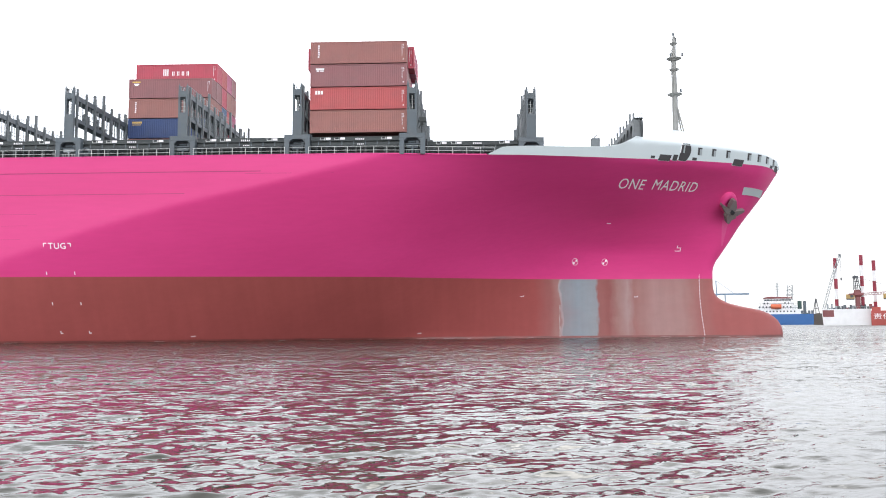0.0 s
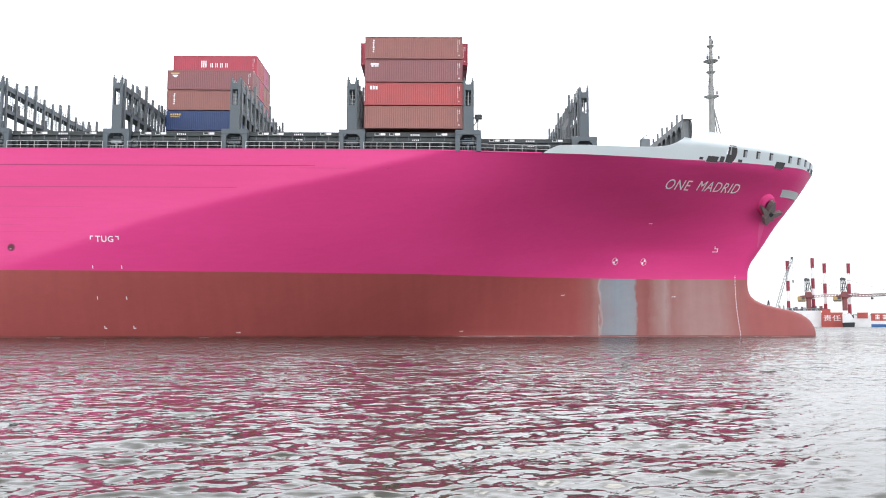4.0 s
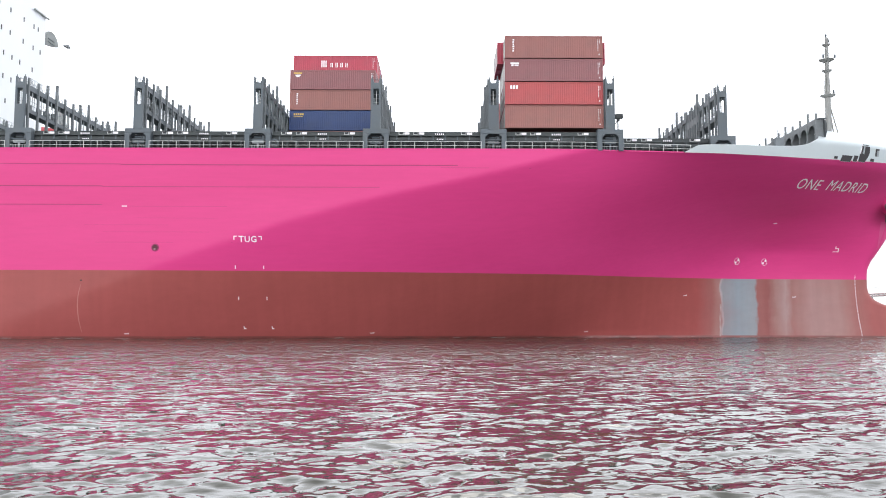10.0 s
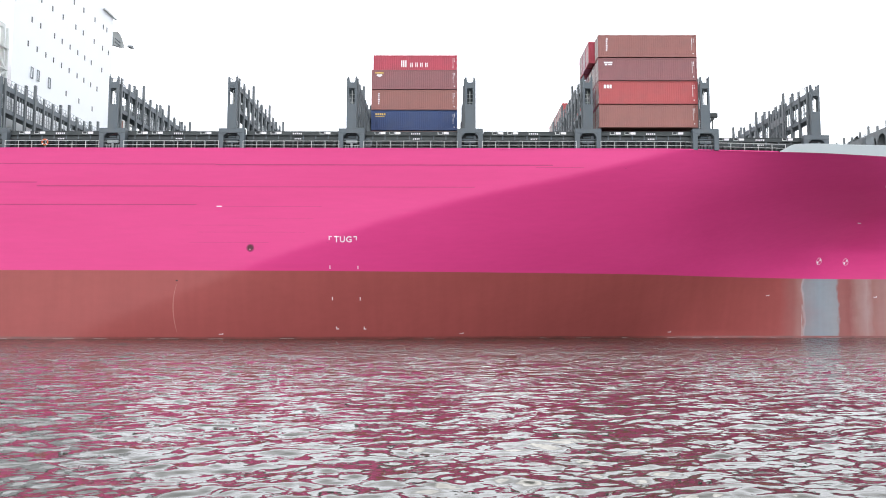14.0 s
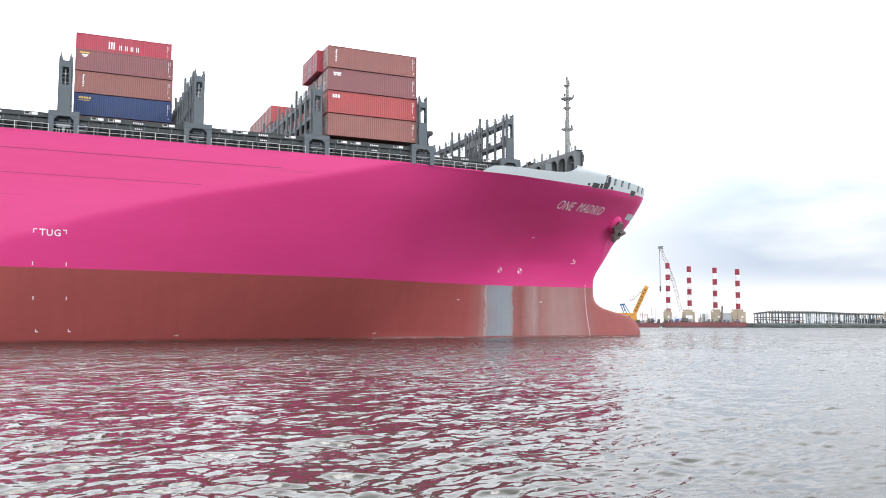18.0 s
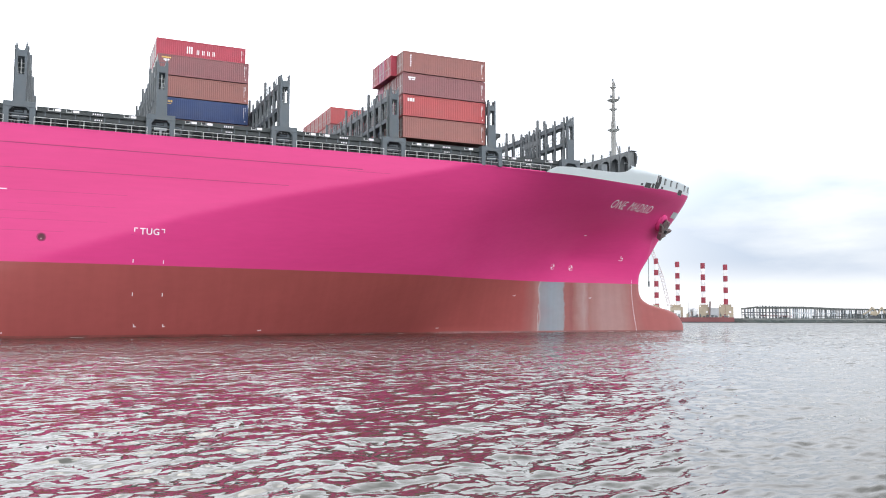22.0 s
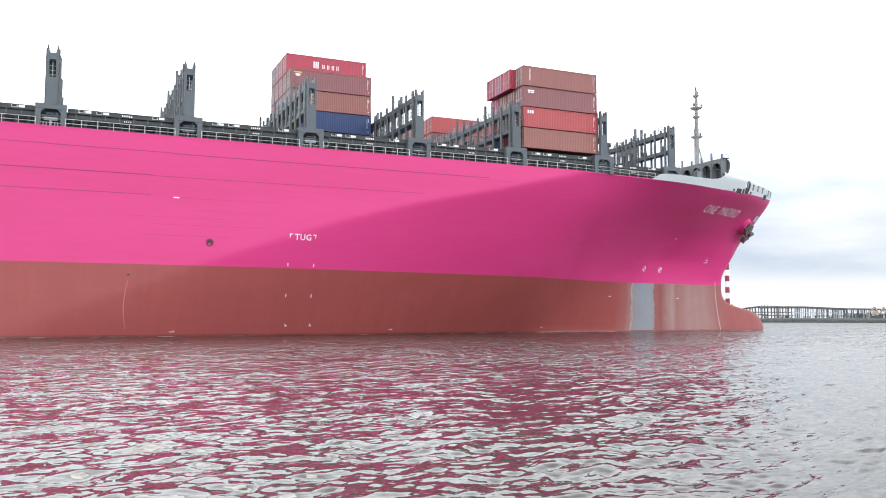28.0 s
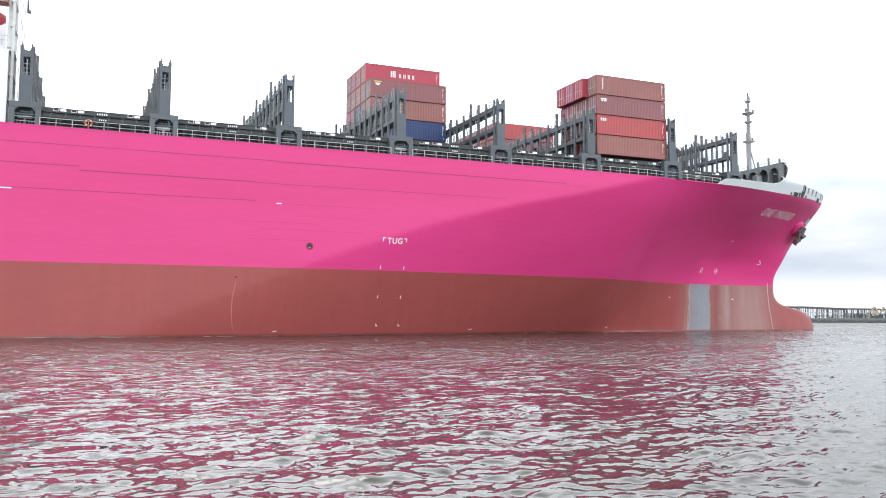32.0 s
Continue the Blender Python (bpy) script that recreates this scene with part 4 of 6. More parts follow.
        hull_patch("depth_mark", x + 0.04, x + 0.14, z + 0.07, z + 0.15, MARK, 1, 1, 0.04)
    hull_patch("side_mark", -41.75, -41.1, 15.98, 16.1, MARK, 1, 1, 0.04)
    hull_patch("side_mark", -71.6, -70.35, 16.05, 16.18, MARK, 2, 1, 0.04)
    hull_patch("side_mark", 44.2, 44.8, 16.2, 16.28, MARK, 1, 1, 0.04)
    # plate seams along the side, the shade at their steps painted in darker magenta
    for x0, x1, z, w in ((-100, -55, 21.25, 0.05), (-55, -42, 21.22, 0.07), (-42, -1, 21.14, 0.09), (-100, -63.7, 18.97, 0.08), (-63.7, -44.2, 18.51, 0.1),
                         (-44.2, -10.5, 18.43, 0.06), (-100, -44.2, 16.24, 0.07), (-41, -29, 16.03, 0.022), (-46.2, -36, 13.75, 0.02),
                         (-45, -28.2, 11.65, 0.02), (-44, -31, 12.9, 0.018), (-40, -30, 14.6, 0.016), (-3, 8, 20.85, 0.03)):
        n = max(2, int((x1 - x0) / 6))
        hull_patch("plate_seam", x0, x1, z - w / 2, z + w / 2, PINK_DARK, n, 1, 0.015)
    # recessed pilot eye
    bm = BM()
    a = [[bm.verts.new(on_hull(-37.55 + r * math.cos(t), 11.0 + r * math.sin(t), o)) for t in [2 * math.pi * i / 20 for i in range(20)]] for r, o in ((0.48, 0.02), (0.42, 0.08), (0.34, 0.05))]
    for ra, rb in zip(a, a[1:]):
        for i in range(20):
            bm.faces.new((ra[i], rb[i], rb[(i + 1) % 20], ra[(i + 1) % 20]))
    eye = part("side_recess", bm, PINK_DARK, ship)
    bm = BM()
    bm.faces.new([bm.verts.new(on_hull(-37.55 + 0.34 * math.cos(t), 11.0 + 0.34 * math.sin(t), 0.045)) for t in [2 * math.pi * i / 20 for i in range(20)]])
    part("recess_bottom", bm, mat("dark_red_recess_paint", (0.1, 0.022, 0.035), 0.7), eye)
    bm = BM()
    box(bm, -37.68, -HALF - 0.1, 10.74, -37.48, -HALF - 0.05, 10.88)
    part("bitt", bm, PALE_SCUFF, eye)


build_marks()


def build_waterline():
    rng = random.Random(21)
    foam = BM()
    for i in range(34):
        x = rng.uniform(-95, 66)
        n = rng.randint(3, 9)
        lo, hi = [], []
        for j in range(n + 1):
            xx = x + j * rng.uniform(0.15, 0.3)
            y = -half_breadth(min(xx, 68), 0.15) - rng.uniform(0.1, 0.3)
            w = 0.01 + 0.05 * math.sin(math.pi * j / n) * rng.uniform(0.3, 1.2)
            lo.append(foam.verts.new((xx, y - w, 0.05)))
            hi.append(foam.verts.new((xx, y + w, 0.07)))
        for j in range(n):
            foam.faces.new((lo[j], lo[j + 1], hi[j + 1], hi[j]))
    white = mat("pale_foam", (0.5, 0.49, 0.46), 0.9, grain=0.15, grain_scale=8.0)
    tagged(part("waterline_foam", foam, white, ship), kind="stuff")


build_waterline()


# ---------------------------------------------------------------- deckhouse
def build_house():
    bm = BM()
    box(bm, -84, -16.5, 23.1, -72.3, 16.5, 58.0)
    house = part("deckhouse", bm, HOUSE, ship, "tall white deckhouse with rows of small windows")
    bm = BM()
    box(bm, -84, -16.5, 58.0, -72.8, 16.5, 63.0)
    box(bm, -76.2, -25.6, 61.7, -73.4, -16.5, 63.6)
    box(bm, -76.2, 16.5, 61.7, -73.4, 25.6, 63.6)
    part("bridge_wing", bm, HOUSE, house)
    rows = {51.9: (-12.6, -9.1, -5.7, -2.3, 1.2, 4.7, 9.0, 12.4, 13.9), 48.2: (-12.6, -9.1, -5.7, -2.3, 2.1, 4.8, 9.0, 12.4, 14.9),
            44.4: (-11.6, -9.1, -4.8, -2.3, 0.4, 3.1, 5.7, 8.2, 12.4), 40.7: (-12.4, -9.8, -7.2, -4.8, -2.2, 0.4, 3.2, 5.7, 8.3, 10.8),
            36.9: (-0.3, 4.2, 9.2), 33.4: (-9.1, -2.3, 4.2, 9.2), 55.0: (-9.1, -2.3, 4.7)}
    for z, ys in rows.items():
        for y in ys:
            bm = BM()
            box(bm, -72.31, y - 0.155, z - 0.4, -72.27, y + 0.155, z + 0.4)
            part("window", bm, PORT, house)
    for y, z in ((-11.1, 36.9), (-9.3, 37.0), (-5.9, 36.9)):
        bm = BM()
        box(bm, -72.31, y - 0.36, z - 0.8, -72.24, y + 0.36, z + 0.8)
        door = part("door", bm, HOUSE, house)
        for y0, y1, z0, z1 in ((-0.36, -0.26, -0.8, 0.8), (0.16, 0.36, -0.8, 0.8), (-0.26, 0.16, 0.66, 0.8), (-0.26, 0.16, -0.8, -0.68)):
            bm = BM()
            box(bm, -72.24, y + y0, z + z0, -72.17, y + y1, z + z1)
            part("frame", bm, GREY_MID, door)
    for s in (-1, 1):
        bm = BM()
        rings = []
        for x, k in ((-81.6, 0.3), (-80.8, 0.85), (-78, 1.0), (-75, 1.0), (-73, 0.8), (-71.9, 0.3)):
            rings.append([bm.verts.new((x, s * 22.2 + 1.4 * k * math.cos(t), 35.6 + 1.3 * k * math.sin(t))) for t in [2 * math.pi * i / 12 for i in range(12)]])
        for ra, rb in zip(rings, rings[1:]):
            for i in range(12):
                bm.faces.new((ra[i], ra[(i + 1) % 12], rb[(i + 1) % 12], rb[i]))
        bm.faces.new(rings[0])
        bm.faces.new(rings[-1])
        bmesh.ops.recalc_face_normals(bm, faces=bm.faces[:])
        for f in bm.faces:
            f.smooth = True
        part("lifeboat", bm, mat("red_lifeboat_paint", (0.5, 0.07, 0.08), 0.45), house, "red enclosed lifeboat")
        bm = BM()
        for x in (-80.5, -71.35):
            beam(bm, (x, s * 23.6, 32.0), (x, s * 22.0, 40.5), 0.45, 0.5)
            beam(bm, (x, s * 20.6, 32.0), (x, s * 20.8, 40.5), 0.35, 0.4)
            beam(bm, (x, s * 20.6, 40.2), (x, s * 23.4, 40.2), 0.4, 0.5)
        beam(bm, (-80.5, s * 22.2, 38.2), (-71.35, s * 22.2, 38.2), 0.2, 0.3)
        part("davit", bm, RAILING, house)
        bm = BM()
        box(bm, -84, min(s * 16.5, s * 24.6), 23.1, -71.3, max(s * 16.5, s * 24.6), 31.6)
        part("lower_block", bm, HOUSE, house)
        bm = BM()
        for zz in (32.6, 33.1):
            rod(bm, (-84, s * 24.5, zz), (-71.4, s * 24.5, zz), 0.04, 4)
        for q in range(9):
            rod(bm, (-84 + q * 1.5, s * 24.5, 32.0), (-84 + q * 1.5, s * 24.5, 33.1), 0.04, 4)
        part("boat_deck_rail", bm, RAILING, house)
        # stair tower in front of the block, and the winch over the boat
        bm = BM()
        for y in (23.8, 20.4):
            beam(bm, (-70.95, s * y, 23.1), (-70.95, s * y, 40.0), 0.3, 0.3)
        for k, z in enumerate((26.0, 28.8, 31.6, 34.4, 37.2)):
            box(bm, -71.3, min(s * 20.2, s * 24.0), z, -70.75, max(s * 20.2, s * 24.0), z + 0.12)
            ya, yb = (23.8, 20.4) if k % 2 else (20.4, 23.8)
            beam(bm, (-70.95, s * ya, z - 2.7), (-70.95, s * yb, z), 0.12, 0.3)
        part("stair_tower", bm, RAILING, house)
        bm = BM()
        box(bm, -73.4, min(s * 22.6, s * 24.2), 37.0, -71.6, max(s * 22.6, s * 24.2), 38.4)
        part("boat_winch", bm, mat("faded_brown_winch_paint", (0.34, 0.2, 0.16), 0.7), house)
    # arched vent under the far bridge wing, with a ledge and a small half disc beside it
    bm = BM()
    arch = [(17.0, 50.3), (17.05, 51.5), (17.4, 52.4), (18.1, 53.1), (19.0, 53.3), (20.0, 53.1), (21.0, 52.5), (21.6, 51.8), (21.7, 51.3), (20.5, 51.0)]
    prism(bm, arch, -72.9, -72.3, "x")
    cowl = part("vent_cowl", bm, mat("pale_cowl_paint", (0.24, 0.26, 0.25), 0.6, stain=0.4, stain_scale=0.7), house)
    for z in (51.0, 51.6):
        bm = BM()
        box(bm, -72.3, 17.5, z, -72.2, 19.8, z + 0.14)
        part("louvre", bm, GREY, cowl)
    bm = BM()
    prism(bm, [(24.5, 52.5), (24.9, 52.9), (25.5, 53.1), (26.3, 53.0), (26.6, 52.7)], -72.9, -72.3, "x")
    part("wing_half_disc", bm, GREY_MID, house)
    bm = BM()
    box(bm, -72.3, 12.0, 54.8, -71.9, 17.3, 55.0)
    part("ledge", bm, RAILING, house)


build_house()


# ---------------------------------------------------------------- freight containers
def paint(name, c):
    return mat(name, c, 0.5, grain=0.07, grain_scale=2.0, stain=0.35, stain_scale=0.6, stain_color=tuple(v * 0.62 + 0.03 for v in c), random_part=0.05)


BROWN = paint("brown_container_paint", (0.29, 0.108, 0.09))
MAROON = paint("maroon_container_paint", (0.25, 0.09, 0.095))
RED = paint("red_container_paint", (0.42, 0.066, 0.068))
CRIMSON = paint("crimson_container_paint", (0.42, 0.045, 0.075))
BLUE = paint("blue_container_paint", (0.017, 0.045, 0.15))
STEEL_BLUE = paint("steel_blue_container_paint", (0.06, 0.1, 0.2))
VIOLET = paint("magenta_container_paint", (0.4, 0.08, 0.16))
TAN = paint("tan_container_paint", (0.29, 0.107, 0.092))
TALL, WIDE = 2.81, 2.44
TIER = 2.95
kinds = {}


def container_kind(paint_mat, words, length, mark):
    """One container with its parts, at the origin: it reaches from x=0 to its length, y=0 to its width."""
    key = (paint_mat.name, length, mark)
    if key in kinds:
        return kinds[key]
    ob = thing("shipping_container", words + " corrugated steel shipping container stacked on deck", "container", "deck containers")
    bm = BM()
    p = 0.16
    for x in (0, length - p):
        for y in (0, WIDE - p):
            box(bm, x, y, 0, x + p, y + p, TALL)
    for y in (0.0, WIDE - 0.1):
        box(bm, p, y, 0.0, length - p, y + 0.1, 0.17)
        box(bm, p, y, TALL - 0.12, length - p, y + 0.1, TALL)
    for x in (0.0, length - 0.1):
        box(bm, x, p, 0.0, x + 0.1, WIDE - p, 0.17)
        box(bm, x, p, TALL - 0.12, x + 0.1, WIDE - p, TALL)
    part("frame", bm, paint_mat, ob)
    for side in (0, 1):
        bm = BM()
        n = 44
        prev = None
        for i in range(n):
            x0 = p + (length - 2 * p) * i / n
            dx = (length - 2 * p) / n
            for u, d in ((0.0, 0.04), (0.25, 0.04), (0.45, 0.056), (0.75, 0.056), (0.95, 0.04)):
                y = d if side == 0 else WIDE - d
                cur = (bm.verts.new((x0 + dx * u, y, 0.17)), bm.verts.new((x0 + dx * u, y, TALL - 0.12)))
                if prev:
                    q = (prev[0], cur[0], cur[1], prev[1])
                    bm.faces.new(q if side == 0 else q[::-1])
                prev = cur
        part("side_panel", bm, paint_mat, ob)
    bm = BM()
    box(bm, 0.1, 0.1, TALL - 0.06, length - 0.1, WIDE - 0.1, TALL - 0.02)
    box(bm, 0.1, 0.1, 0.05, length - 0.1, WIDE - 0.1, 0.15)
    part("roof_and_floor", bm, paint_mat, ob)
    bm = BM()
    back = None
    for i in range(9):
        y = p + 0.02 + i * 0.235
        for u, dd in ((0.0, 0.05), (0.05, 0.02), (0.15, 0.02), (0.2, 0.05)):
            cur = (bm.verts.new((length - dd, y + u, 0.18)), bm.verts.new((length - dd, y + u, TALL - 0.13)))
            if back:
                bm.faces.new((back[0], cur[0], cur[1], back[1]))
            back = cur
    part("end_panel", bm, paint_mat, ob)
    for i in range(2):
        y0 = p + i * (WIDE / 2 - p) + 0.01
        bm = BM()
        box(bm, 0.05, y0, 0.19, 0.09, y0 + WIDE / 2 - p - 0.02, TALL - 0.14)
        for z in (0.75, 1.35, 1.95):
            box(bm, 0.035, y0 + 0.06, z, 0.05, y0 + WIDE / 2 - p - 0.08, z + 0.1)
        door = part("door", bm, paint_mat, ob)
        for u in (0.28, 0.75):
            bm = BM()
            y = y0 + (WIDE / 2 - p) * u
            rod(bm, (0.02, y, 0.1), (0.02, y, TALL - 0.08), 0.035, 5)
            box(bm, 0.0, y - 0.02, 1.1, 0.03, y + 0.3, 1.17)
            part("lock_bar", bm, RAILING, door)
    cast = None
    for x in (-0.005, length - 0.173):
        for y in (-0.005, WIDE - 0.157):
            for z in (-0.02, TALL - 0.115):
                if cast is None:
                    bm = BM()
                    box(bm, 0, 0, 0, 0.178, 0.162, 0.125)
                    cast = part("corner_casting", bm, paint_mat, ob)
                    cast.matrix_basis = pose(x, y, z)
                else:
                    again("corner_casting", cast.data, ob, pose(x, y, z))
    bm = BM()
    rng = random.Random(mark * 7 + int(length))
    for j, x in enumerate((length - 0.62, length - 0.42)):
        for i in range(8 - 5 * j):
            h = 0.1 + 0.06 * rng.random()
            z = TALL - 0.45 - i * 0.19
            box(bm, x, 0.02, z - h, x + 0.06, 0.034, z)
    box(bm, length - 0.5, 0.02, 0.38, length - 0.38, 0.034, 0.52)
    tagged(part("number_stencil", bm, MARK, ob), kind="stuff")
    bm = BM()
    if mark == 1:      # upright row of blocks
        for i in range(6):
            box(bm, 0.95 + 0.03 * (i % 2), 0.02, 0.8 + i * 0.28, 1.13 + 0.03 * (i % 3), 0.034, 0.98 + i * 0.28)
    elif mark == 2:    # small block over a bar
        box(bm, 0.7, 0.02, 2.15, 1.75, 0.034, 2.35)
        box(bm, 0.8, 0.02, 1.9, 1.1, 0.034, 2.1)
        box(bm, 1.2, 0.02, 1.92, 1.7, 0.034, 2.08)
    elif mark == 3:    # three bold blocks
        for x in (0.65, 1.0, 1.35):
            box(bm, x, 0.02, 1.95, x + 0.26, 0.034, 2.4)
    elif mark == 4:    # yellow bar with a pale block below
        box(bm, 0.5, 0.02, 2.28, 1.7, 0.034, 2.45)
    elif mark == 5:    # long row of bold blocks, the first one taller
        for x in (4.05, 4.35, 4.65):
            box(bm, x, 0.02, 1.05, x + 0.17, 0.034, 2.05)
        for i in range(8):
            x = 5.4 + 0.22 * i + 0.28 * (i // 2)
            box(bm, x, 0.02, 1.05, x + 0.11, 0.034, 1.7)
    elif mark == 6:    # yellow row of blocks
        for i in range(5):
            box(bm, 0.6 + i * 0.3, 0.02, 2.15, 0.82 + i * 0.3, 0.034, 2.42)
        box(bm, 0.6, 0.02, 1.9, 1.9, 0.034, 1.98)
    if mark:
        tagged(part("company_mark", bm, YELLOW if mark in (4, 6) else MARK, ob), kind="stuff")
    else:
        bm.free()
    if mark == 4:
        bm = BM()
        for x0, x1, z0, z1 in ((0.75, 1.5, 1.95, 2.15), (0.9, 1.35, 1.8, 1.93)):
            box(bm, x0, 0.02, z0, x1, 0.034, z1)
        part("emblem", bm, MARK, ob)
    kinds[key] = ob
    ob["used"] = 0
    return ob


YELLOW = mat("yellow_marking_paint", (0.75, 0.5, 0.12), 0.6)


def stack(paint_mat, words, x, row, tier, z0, length=12.19, mark=0):
    """Puts one container on the ship; rows count inboard from the starboard side."""
    base = container_kind(paint_mat, words, length, mark)
    at = pose(x, -24.6 + ROW * row, z0 + TIER * tier)
    if base["used"]:
        ob = copy_thing(base, at)
    else:
        ob, base["used"] = base, 1
    riders.append((ob, at))


SHADES = [(BROWN, "brown"), (MAROON, "maroon"), (RED, "red"), (TAN, "tan brown"), (CRIMSON, "crimson"), (VIOLET, "magenta"), (STEEL_BLUE, "steel blue")]
# the stack near the bow
Z_A = 26.07
stack(BROWN, "faded brown", 4.87, 0, 0, Z_A)
stack(RED, "bright red", 4.87, 0, 1, Z_A, mark=3)
stack(MAROON, "maroon", 4.87, 0, 2, Z_A, mark=2)
stack(TAN, "tan brown", 4.87, 0, 3, Z_A, mark=1)
for row in (1, 2, 3):
    for tier in range(3):
        c = SHADES[(row * 2 + tier * 3) % 7]
        stack(*c, 4.87, row, tier, Z_A)
    stack(*((CRIMSON, "crimson") if row != 2 else (VIOLET, "magenta")), 4.1, row, 3, Z_A, 13.72)
for row in range(13, 20):
    for tier in range(4):
        c = (RED, "red") if tier == 3 else SHADES[(row + tier * 2) % 4]
        stack(*c, 4.87, row, tier, Z_A)
# the stack amidships
Z_K = 29.17 - TIER
for tier, (c, w, k) in enumerate(((TAN, "tan brown", 0), (BLUE, "dark blue", 6), (BROWN, "faded brown", 1), (MAROON, "maroon", 4))):
    stack(c, w, -24.62, 6, tier, Z_K, mark=k)
for row in (7, 8, 9, 10):
    for tier in range(5):
        if row == 7 and tier == 4:
            stack(CRIMSON, "crimson", -24.62, 7, 4, Z_K, mark=5)
        else:
            c = SHADES[(row * 3 + tier * 5) % 7]
            stack(*c, -24.62, row, tier, Z_K)


# ---------------------------------------------------------------- water
WAVE = 0.00305


def build_water():
    rng = np.random.default_rng(4)
    # one sheet to the horizon; its rows and columns fan out and widen with distance
    ys = [4.5]
    while ys[-1] < 205:
        ys.append(ys[-1] * 1.0054)
    ys = np.array(ys + [240, 300, 400, 600, 1000, 1900, 4900.0])
    lean = np.concatenate([[-1100, -300, -80, -25, -9, -4, -2.2, -1.5], np.arange(-1.2, 1.95, 0.0042), [2.3, 3, 5, 10, 30, 80, 300, 1100]])
    X = ys[:, None] * np.clip(lean, -5000 / ys[:, None], 5000 / ys[:, None])
    Y = np.repeat(ys[:, None], len(lean), 1)
    Z = np.zeros_like(X)
    step = 0.0054 * Y
    for i in range(110):
        lam = 0.26 * (6.0 / 0.26) ** (rng.random() ** 1.6)
        ang = radians(106 + rng.normal() * 34)
        k = 2 * math.pi / lam
        ph = k * (X * math.cos(ang) + Y * math.sin(ang)) + rng.random() * 6.28
        fade = np.clip(1.7 - step / (lam / 3.4), 0, 1)
        Z += fade * WAVE * lam**0.52 * (np.sin(ph) + 0.22 * np.cos(2 * ph))
    Z *= (np.abs(X / Y - 0.4) < 1.55) & (Y < 204)
    back_y = np.array([-4000, -1200, -300, -60, -10.0])
    X = np.concatenate([np.repeat(X[:1], 5, 0), X])
    Y = np.concatenate([np.repeat(back_y[:, None], len(lean), 1), Y])
    Z = np.concatenate([np.zeros((5, len(lean))), Z])
    n, m = X.shape
    me = bpy.data.meshes.new("water")
    verts = np.stack([X, Y, Z], -1).reshape(-1, 3)
    idx = np.arange(n * m).reshape(n, m)
    faces = np.stack([idx[:-1, :-1], idx[:-1, 1:], idx[1:, 1:], idx[1:, :-1]], -1).reshape(-1, 4)
    me.from_pydata(verts.tolist(), [], faces.tolist())
    me.polygons.foreach_set("use_smooth", np.ones(len(me.polygons), bool))
    w = bpy.data.materials.new("harbour_water")
    w.use_nodes = True
    nd, l = w.node_tree.nodes, w.node_tree.links
    p = nd["Principled BSDF"]
    p.inputs["Base Color"].default_value = (0.045, 0.044, 0.034, 1)
    p.inputs["IOR"].default_value = 1.36
    co, mp = nd.new("ShaderNodeTexCoord"), nd.new("ShaderNodeMapping")
    mp.vector_type = "TEXTURE"
    mp.inputs["Rotation"].default_value = (0, 0, radians(15))
    mp.inputs["Scale"].default_value = (1.9, 1.0, 1.0)
    l.new(co.outputs["Object"], mp.inputs["Vector"])
    # open water towards the far shore is ruffled all over
    sep, ruffle = nd.new("ShaderNodeSeparateXYZ"), nd.new("ShaderNodeMapRange")
    l.new(co.outputs["Object"], sep.inputs[0])
    ruffle.inputs["From Min"].default_value, ruffle.inputs["From Max"].default_value = 60, 260
    ruffle.inputs["To Min"].default_value, ruffle.inputs["To Max"].default_value = 0.015, 0.3
    l.new(sep.outputs["Y"], ruffle.inputs["Value"])
    l.new(ruffle.outputs[0], p.inputs["Roughness"])
    gust = nd.new("ShaderNodeTexNoise")
    gust.inputs["Scale"].default_value, gust.inputs["Detail"].default_value = 0.09, 2.0
    l.new(mp.outputs[0], gust.inputs["Vector"])
    gain = nd.new("ShaderNodeMapRange")
    gain.inputs["From Min"].default_value, gain.inputs["From Max"].default_value = 0.3, 0.7
    gain.inputs["To Min"].default_value, gain.inputs["To Max"].default_value = 0.5, 1.4
    l.new(gust.outputs["Fac"], gain.inputs["Value"])
    # the short chop grows with distance from the camera, to fit the glints in its view
    chop, lively = nd.new("ShaderNodeMapRange"), nd.new("ShaderNodeMath")
    chop.inputs["From Min"].default_value, chop.inputs["From Max"].default_value = 14, 76
    chop.inputs["To Min"].default_value, chop.inputs["To Max"].default_value = 0.62, 4.2
    l.new(sep.outputs["Y"], chop.inputs["Value"])
    lively.operation = "MULTIPLY"
    l.new(gain.outputs[0], lively.inputs[0])
    l.new(chop.outputs[0], lively.inputs[1])
    last = None
    for s, d, detail in ((1.3, 0.2, 2.0), (4.5, 0.035, 2.0)):
        q = nd.new("ShaderNodeTexNoise")
        q.inputs["Scale"].default_value, q.inputs["Detail"].default_value = s, detail
        l.new(mp.outputs[0], q.inputs["Vector"])
        b = nd.new("ShaderNodeBump")
        b.inputs["Strength"].default_value, b.inputs["Distance"].default_value = 1.0, d
        swell = nd.new("ShaderNodeMath")
        swell.operation = "MULTIPLY"
        l.new(q.outputs["Fac"], swell.inputs[0])
        l.new(lively.outputs[0], swell.inputs[1])
        l.new(swell.outputs[0], b.inputs["Height"])
        if last:
            l.new(last.outputs[0], b.inputs["Normal"])
        last = b
    l.new(last.outputs[0], p.inputs["Normal"])
    me.materials.append(w)
    return tagged(new("water", me), "rippled grey-brown harbour water mirroring the ship", "water", kind="structure")


water = build_water()


